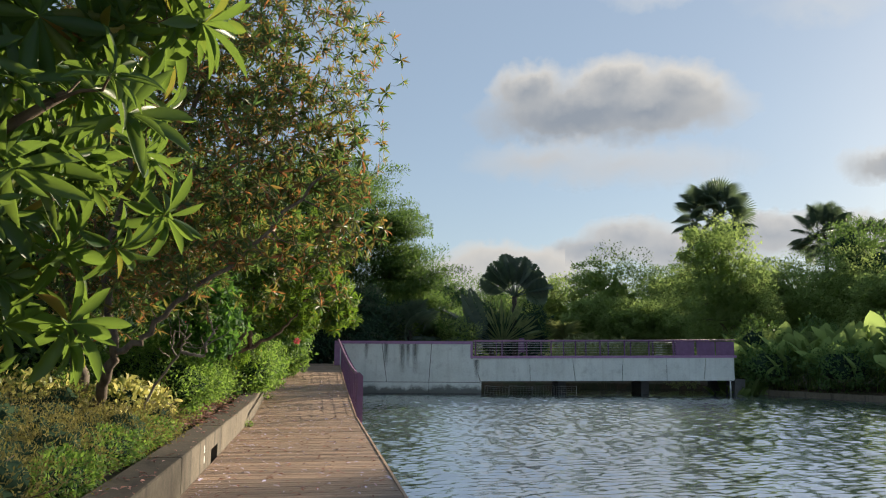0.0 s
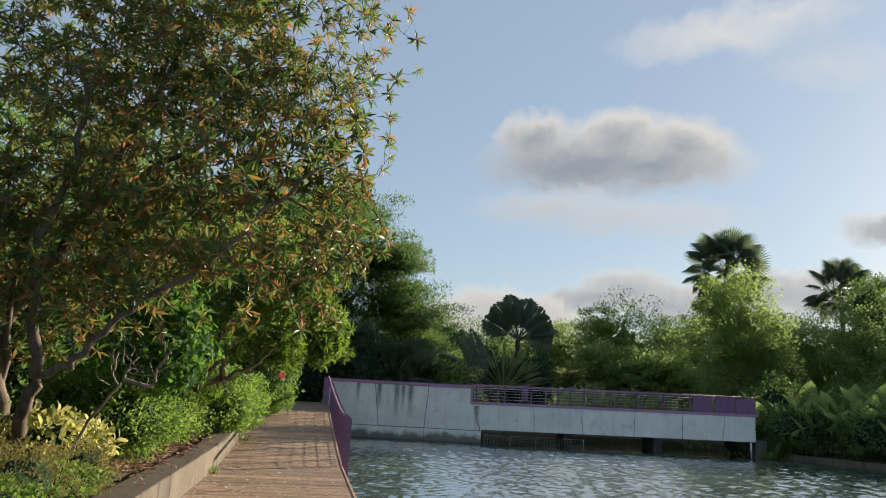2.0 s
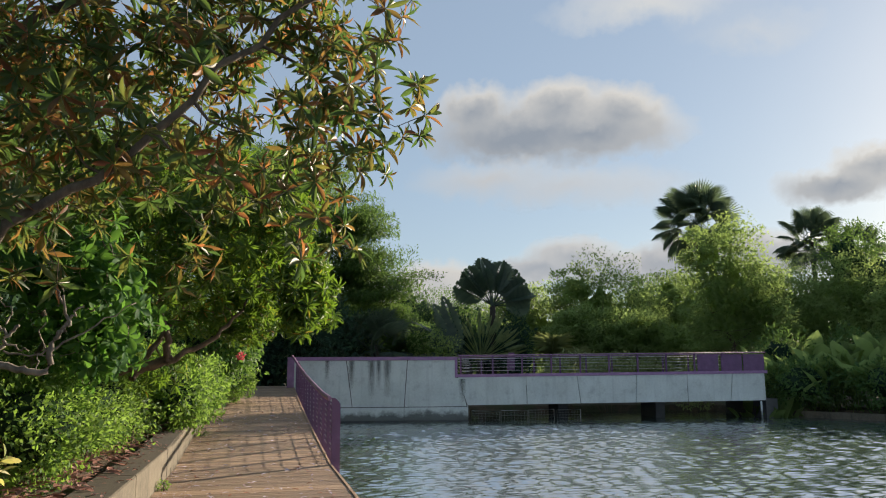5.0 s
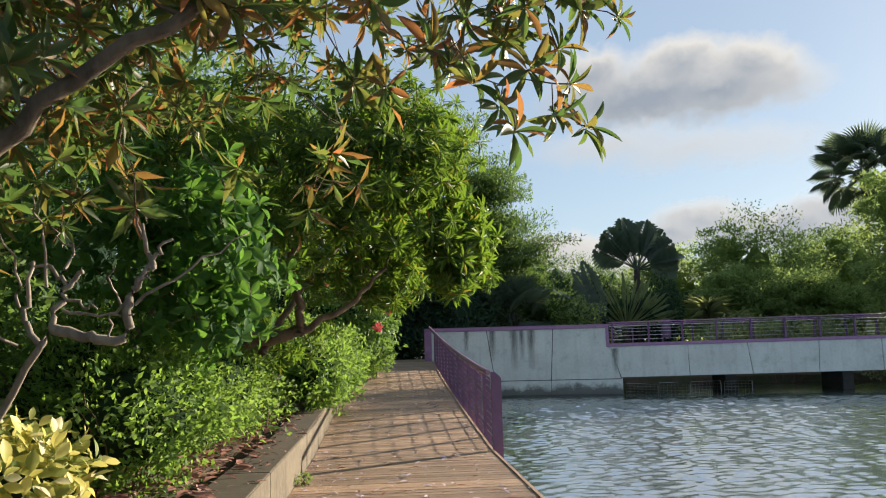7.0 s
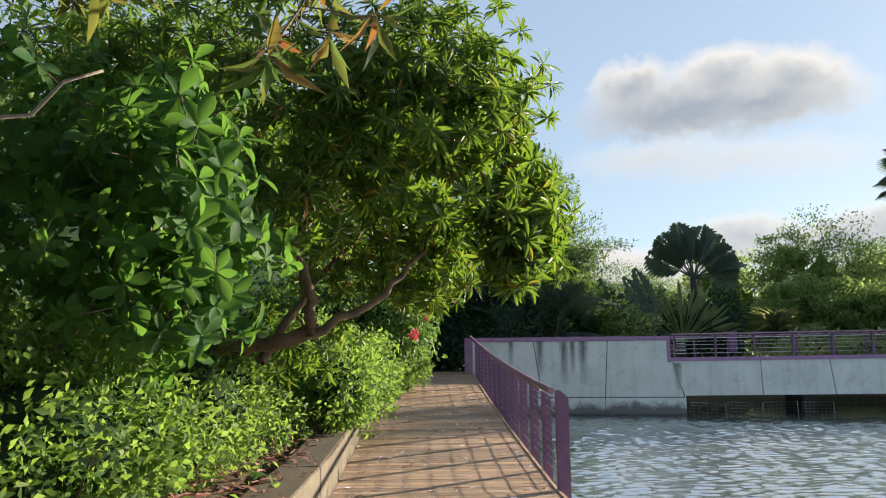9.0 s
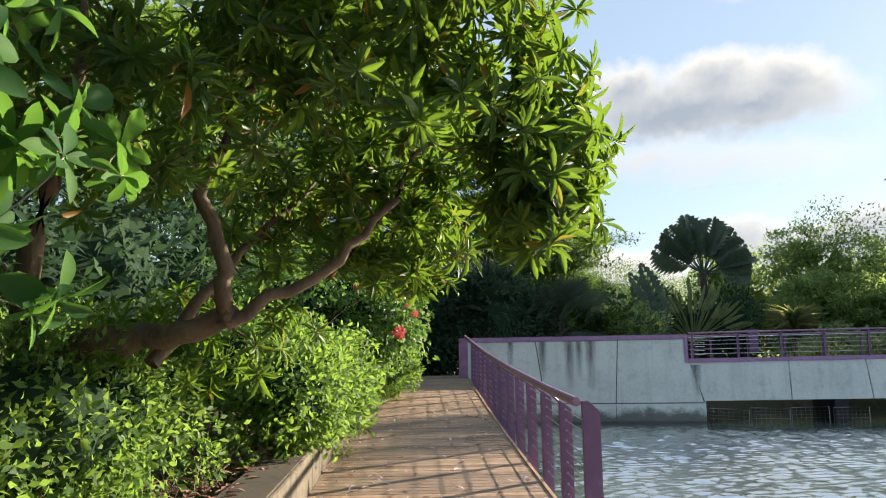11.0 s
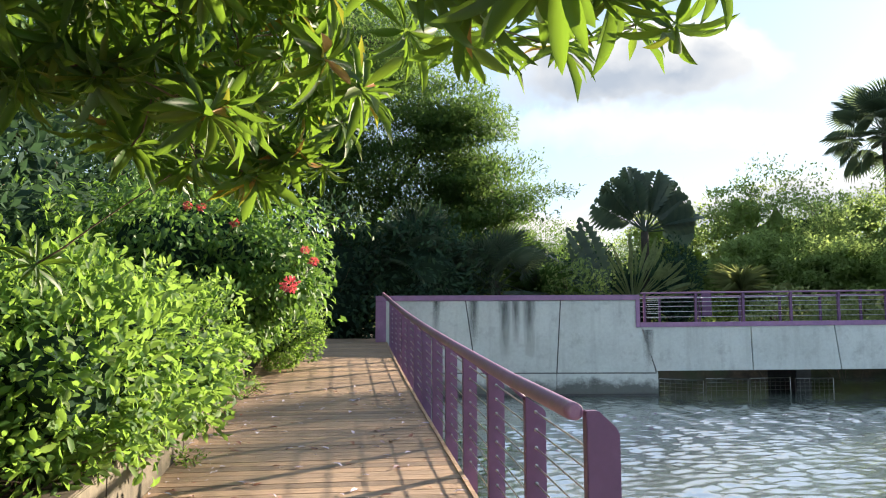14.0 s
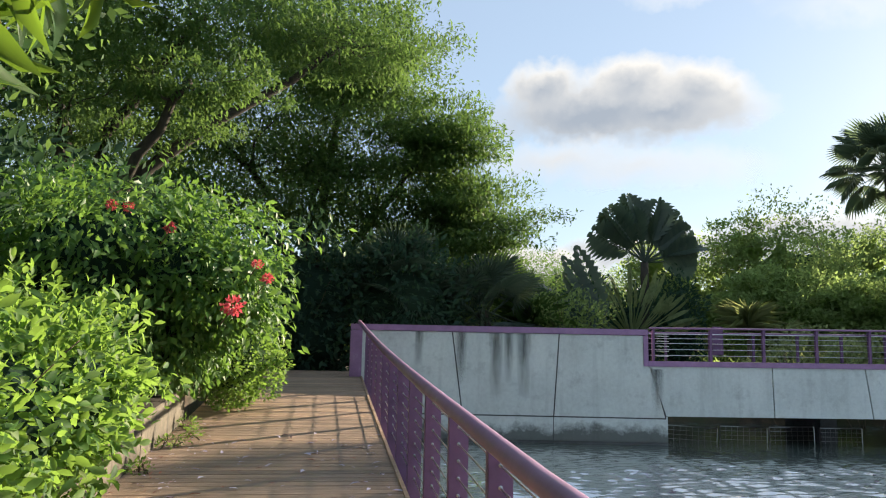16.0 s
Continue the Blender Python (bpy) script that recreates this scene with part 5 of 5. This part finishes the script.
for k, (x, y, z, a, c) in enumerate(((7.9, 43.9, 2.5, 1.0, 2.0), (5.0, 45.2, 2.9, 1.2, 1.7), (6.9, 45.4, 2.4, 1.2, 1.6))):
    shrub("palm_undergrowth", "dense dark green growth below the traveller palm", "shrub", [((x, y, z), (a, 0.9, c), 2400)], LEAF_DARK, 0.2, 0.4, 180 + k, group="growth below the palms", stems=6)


def spiky(label, base, L, n, mat, seed, group="spiky plants"):
    rng = np.random.default_rng(seed)
    p = thing("spiky_plant", label, "plant", group, at=base)
    el, az = radians(86) - np.abs(rng.normal(0, 0.3, n)), rng.uniform(0, 6.28, n)
    d = np.stack([np.cos(az) * np.cos(el), np.sin(az) * np.cos(el), np.sin(el)], 1)
    T = (LANCE[0] * [1, 1, 3.4], LANCE[1])
    part("foliage", fast_mesh("foliage", *leaf_arrays(np.zeros((n, 3)), d, np.tile([0, 0, 1.0], (n, 1)) + 0.01, L * rng.uniform(0.7, 1.1, n), 0.036, T)), mat, p)["kind"] = "stuff"
    part("stem", tubes("stem", [[((0, 0, -0.9), 0.08), ((0, 0, 0.1), 0.05)]], 6), BARK, p)


spiky("pale green pandan with arching strap leaves", (9.3, 41.0, 2.1), 1.3, 200, LEAF_PANDAN, 1)
spiky("pale green pandan with arching strap leaves", (10.4, 41.0, 1.8), 1.0, 120, LEAF_PANDAN, 2)
spiky("dark strap-leaved plant behind the wall", (2.2, 39.0, 1.8), 1.7, 70, LEAF_FINE, 3)


# ---- right bank ----
def build_bank():
    pts = [Vector((x, y)) for x, y in BANK[1:10]]
    edge = thing("bank_edge", "low weathered concrete edge along the lake bank", "kerb", kind="structure")
    for a, b in zip(pts[:-1], pts[1:]):
        d = (b - a).normalized()
        n = Vector((-d.y, d.x)) * 0.3
        q = [a, b, b + n, a + n]
        part("edge_block", prism([(v.x, v.y) for v in q], "z", -1.3, 0.03, 0.01), KERB, edge)


build_bank()


def paddle_plant(base, h, n, seed):
    rng = np.random.default_rng(seed)
    p = thing("paddle_leaf_plant", "leafy clump of broad upright paddle leaves on the bank", "plant", "broad-leaved clumps on the bank", at=base)
    for k in range(n):
        L = h * rng.uniform(0.65, 1.1)
        me = fast_mesh("leaf", *merge([leaf_arrays(np.array([[L * 0.4, 0, 0]]), np.array([[1.0, 0, 0]]), np.array([[0, 0, 1.0]]), L * 0.62, L * 0.27, BROAD_FINE), tube_arrays([[((0, 0, 0), 0.018), ((L * 0.5, 0, 0), 0.012)]], 4)]))
        o = part("leaf", me, LEAF_FAR, p)
        az, el = rng.uniform(0, 360), rng.uniform(40, 88)
        o.matrix_basis = Matrix.Translation((rng.normal(0, 0.35), rng.normal(0, 0.35), 0)) @ pose(0, 0, 0, 0, 0, az) @ pose(0, 0, 0, 0, -el, 0) @ pose(0, 0, 0, rng.uniform(-60, 60), 0, 0)


for k, (x, y, h) in enumerate(((15.75, 33.5, 1.7), (16.3, 32.9, 1.5), (16.2, 34.6, 2.0), (17.2, 33.4, 2.3), (18.2, 32.2, 2.4), (19.2, 31.0, 2.5), (20.0, 29.6, 2.4), (20.8, 28.2, 2.5), (18.6, 34.2, 2.8), (20.2, 32.4, 3.0), (21.6, 30.4, 3.0), (17.0, 36.0, 2.6), (22.5, 27.5, 2.8), (23.5, 25.0, 2.6))):
    paddle_plant((x, y, ground_z(x, y)), h, 30, 200 + k)
for k, (x, y) in enumerate(((17.6, 35.5), (20.0, 34.6), (22.2, 32.6), (23.6, 30.2), (25.0, 27.5), (17.0, 32.9), (18.9, 30.4), (20.6, 27.6))):
    shrub("bank_shrub", "dense green shrub on the lake bank", "shrub", [((x, y, 1.1 if k > 4 else 1.7), (1.5, 1.4, 0.9 if k > 4 else 1.6), 2200)], LEAF_FINE, 0.17, 0.45, 220 + k, group="shrubs on the bank", stems=6)


def far_woods():
    rng = np.random.default_rng(5)
    parts = []
    for k in range(120):
        a = radians(rng.uniform(-75, 200))
        d = rng.uniform(85, 150)
        x, y = 10 + math.cos(a) * d, 10 + math.sin(a) * d
        if abs(math.degrees(math.atan2(x, y)) - SUN_AZ) < 22:
            h = rng.uniform(4, 7)
        else:
            h = rng.uniform(6, 10)
        P, A = blob_points((x, y, h * 0.5), (7, 7, h * 0.55), 420, rng, 0.6, 0.3)
        parts.append(leaf_arrays(P, unit(A + rng.normal(0, 0.7, A.shape)), unit(A + [0, 0, 0.6]), 1.3, 0.9, KITE))
    tagged(part("far_woods", fast_mesh("far_woods", *merge(parts)), LEAF_FAR), "green woods along the horizon, haze put into leaf colour", "woods", kind="stuff")


far_woods()


# ---- clouds: far glowing sheets with sunlit tops and shaded bases painted on ----
def cloud_material(name, puffs, soft, bright, shade_grey, seed):
    m, n, l, p = material(name)
    c = coords_of(n)
    warp = n.new("ShaderNodeTexNoise")
    warp.inputs["Scale"].default_value, warp.inputs["Detail"].default_value, warp.inputs["Roughness"].default_value = 0.011, 7, 0.58
    mp = n.new("ShaderNodeMapping")
    mp.inputs["Location"].default_value = (seed * 130.0, 0, seed * 70.0)
    l.new(c, mp.inputs["Vector"])
    l.new(mp.outputs[0], warp.inputs["Vector"])
    sub = n.new("ShaderNodeVectorMath")
    sub.operation = "SUBTRACT"
    l.new(warp.outputs["Color"], sub.inputs[0])
    sub.inputs[1].default_value = (0.5, 0.5, 0.5)
    sc = n.new("ShaderNodeVectorMath")
    sc.operation = "SCALE"
    l.new(sub.outputs[0], sc.inputs[0])
    sc.inputs[3].default_value = soft
    ad = n.new("ShaderNodeVectorMath")
    ad.operation = "ADD"
    l.new(c, ad.inputs[0])
    curl = n.new("ShaderNodeTexNoise")
    curl.inputs["Scale"].default_value, curl.inputs["Detail"].default_value = 0.045, 5
    l.new(mp.outputs[0], curl.inputs["Vector"])
    fine = n.new("ShaderNodeVectorMath")
    fine.operation = "MULTIPLY_ADD"
    l.new(curl.outputs["Color"], fine.inputs[0])
    fine.inputs[1].default_value, fine.inputs[2].default_value = (26, 26, 26), (-13, -13, -13)
    two = n.new("ShaderNodeVectorMath")
    two.operation = "ADD"
    l.new(sc.outputs[0], two.inputs[0])
    l.new(fine.outputs[0], two.inputs[1])
    l.new(two.outputs[0], ad.inputs[1])
    total = None
    for x, z, rx, rz, *full in puffs:
        q = n.new("ShaderNodeMapping")
        q.vector_type = "TEXTURE"
        q.inputs["Location"].default_value, q.inputs["Scale"].default_value = (x, 0, z), (rx, 1e4, rz)
        l.new(ad.outputs[0], q.inputs["Vector"])
        ln = n.new("ShaderNodeVectorMath")
        ln.operation = "LENGTH"
        l.new(q.outputs[0], ln.inputs[0])
        v = maths(n, l, "SUBTRACT", 1.0, ln.outputs["Value"])
        if full:
            v = maths(n, l, "MULTIPLY", v, full[0])
        if total is None:
            total = v
        else:
            total = maths(n, l, "SMOOTH_MAX", total, v)
            total.node.inputs[2].default_value = 0.3
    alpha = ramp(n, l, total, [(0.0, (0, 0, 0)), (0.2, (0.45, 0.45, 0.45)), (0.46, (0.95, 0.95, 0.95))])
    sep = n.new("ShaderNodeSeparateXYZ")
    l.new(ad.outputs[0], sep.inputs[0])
    # sunlit top and shaded base painted into the emission by height and thickness
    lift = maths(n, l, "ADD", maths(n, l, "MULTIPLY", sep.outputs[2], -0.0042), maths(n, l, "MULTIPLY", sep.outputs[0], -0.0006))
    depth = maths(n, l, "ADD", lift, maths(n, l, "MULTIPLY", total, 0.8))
    mid = tuple(b * 0.5 + g * 0.5 for b, g in zip(bright, shade_grey))
    col = ramp(n, l, depth, [(0.02, bright), (0.32, mid), (0.85, shade_grey)])
    em, tr, mx = n.new("ShaderNodeEmission"), n.new("ShaderNodeBsdfTransparent"), n.new("ShaderNodeMixShader")
    l.new(col, em.inputs["Color"])
    l.new(alpha, mx.inputs[0])
    l.new(tr.outputs[0], mx.inputs[1])
    l.new(em.outputs[0], mx.inputs[2])
    l.new(mx.outputs[0], n["Material Output"].inputs["Surface"])
    return m


CLOUD_D = 1500.0


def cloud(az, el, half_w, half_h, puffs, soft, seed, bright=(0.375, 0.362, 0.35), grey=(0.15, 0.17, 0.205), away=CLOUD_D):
    a, e = radians(az), radians(el)
    at = Matrix.Translation((math.sin(a) * away, math.cos(a) * away, math.tan(e) * away)) @ pose(0, 0, 0, 0, 0, -az)
    bm = bmesh.new()
    for x, z in ((-half_w, -half_h), (half_w, -half_h), (half_w, half_h), (-half_w, half_h)):
        bm.verts.new((x, 0, z))
    bm.faces.new(bm.verts)
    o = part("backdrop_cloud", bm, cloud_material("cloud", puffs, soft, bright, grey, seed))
    o.matrix_basis = at
    tagged(o, "soft grey cumulus cloud with painted sunlit top and shaded base", "cloud", kind="structure")


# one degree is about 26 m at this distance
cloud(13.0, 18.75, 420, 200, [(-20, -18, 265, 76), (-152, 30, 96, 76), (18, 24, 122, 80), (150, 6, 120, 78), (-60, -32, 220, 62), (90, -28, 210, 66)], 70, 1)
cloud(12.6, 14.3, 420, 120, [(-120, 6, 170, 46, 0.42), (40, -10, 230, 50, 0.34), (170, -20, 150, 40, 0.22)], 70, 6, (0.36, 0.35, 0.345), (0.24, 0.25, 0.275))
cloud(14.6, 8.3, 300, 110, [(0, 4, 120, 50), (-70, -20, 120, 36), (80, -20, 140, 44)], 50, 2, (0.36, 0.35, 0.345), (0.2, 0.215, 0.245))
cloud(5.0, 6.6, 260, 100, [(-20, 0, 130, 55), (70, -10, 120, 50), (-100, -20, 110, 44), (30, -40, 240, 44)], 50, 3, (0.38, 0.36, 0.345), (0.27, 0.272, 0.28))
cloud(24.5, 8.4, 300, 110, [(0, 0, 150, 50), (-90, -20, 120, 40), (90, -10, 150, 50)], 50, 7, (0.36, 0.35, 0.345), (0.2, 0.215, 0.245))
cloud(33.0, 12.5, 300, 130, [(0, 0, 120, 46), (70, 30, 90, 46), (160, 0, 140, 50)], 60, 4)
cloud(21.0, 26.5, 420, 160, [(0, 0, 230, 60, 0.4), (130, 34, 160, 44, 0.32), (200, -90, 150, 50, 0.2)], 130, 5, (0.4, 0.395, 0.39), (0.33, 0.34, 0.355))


# ---- fallen leaves ----
def litter(name, label, n, us, vs, z, size, seed, mat=DRY_LEAF):
    rng = np.random.default_rng(seed)
    P = np.array([on_deck(u, v, z + rng.uniform(0.002, 0.02)) for u, v in zip(rng.uniform(*us, n), rng.uniform(*vs, n))])
    az = rng.uniform(0, 6.28, n)
    d = np.stack([np.cos(az), np.sin(az), rng.normal(0, 0.12, n)], 1)
    L = size * rng.uniform(0.4, 1.3, n)
    o = part(name, fast_mesh(name, *leaf_arrays(P, d, np.tile([0, 0, 1.0], (n, 1)) + rng.normal(0, 0.15, (n, 3)), L, L * 0.36, LANCE)), mat)
    tagged(o, label, "leaf litter", kind="stuff")


litter("fallen_leaves", "scattered dry leaves on the boardwalk", 800, (-WIDTH + 0.05, -0.1), (-17, 8), 0.008, 0.1, 1)
litter("fallen_leaves", "dry leaf bits gathered at the kerb's foot", 520, (-WIDTH + 0.02, -WIDTH + 0.5), (-14, 9), 0.006, 0.05, 2)
litter("fallen_leaves", "brown dead leaves lying on the kerb top", 240, (-WIDTH - 0.4, -WIDTH - 0.02), (-13, 4), 0.432, 0.075, 6, RUSSET_LITTER)
litter("fallen_leaves", "small russet leaf flecks on the boardwalk", 420, (-WIDTH + 0.05, -0.1), (-16, -3), 0.006, 0.075, 7, RUSSET_LITTER)
litter("leaf_litter", "russet dead leaves under the hedge", 420, (-WIDTH - 1.3, -WIDTH - 0.35), (-6.5, -1.0), 0.44, 0.19, 3, RUSSET_LITTER)
litter("leaf_litter", "russet dead leaves under the hedge", 260, (-WIDTH - 1.0, -WIDTH - 0.3), (-1.0, 3.0), 0.45, 0.14, 4, RUSSET_LITTER)


for k, (u, v, w) in enumerate(((-WIDTH + 0.12, 3.9, 0.14), (-WIDTH + 0.1, 6.2, 0.12), (-WIDTH + 0.16, 7.4, 0.16), (-WIDTH + 0.3, 7.9, 0.1), (-WIDTH + 0.1, 8.6, 0.13), (-WIDTH + 0.08, -2.2, 0.08))):
    shrub("weed", "small green weed growing at the kerb's foot", "weed", [(bz(u, v, 0.05), (w, w * 1.2, 0.07), 110)], LEAF_HEDGE, 0.05, 0.4, 300 + k, base=bz(u, v, 0.0), core=False, group="weeds at the kerb", stems=4)


# ---- boardwalk planks ----
def build_planks():
    deck = bpy.data.objects["boardwalk"]
    step, v = 0.148, -22.0
    bm = box(-WIDTH, -0.092, 0.0, step - 0.01, -0.034, 0.0)
    flat = None
    n = int((18.4 + 22) / step)
    for k in range(n):
        v = -22.0 + k * step
        o = part("plank", flat or bm, WOOD, deck)
        flat = flat or o.data
        tilt = math.degrees(math.atan2(rise(v + step) - rise(v), step))
        o.matrix_basis = Matrix.Translation((0, v, rise(v) + random.uniform(-0.0015, 0.0015))) @ pose(0, 0, 0, tilt, 0, 0)


build_planks()
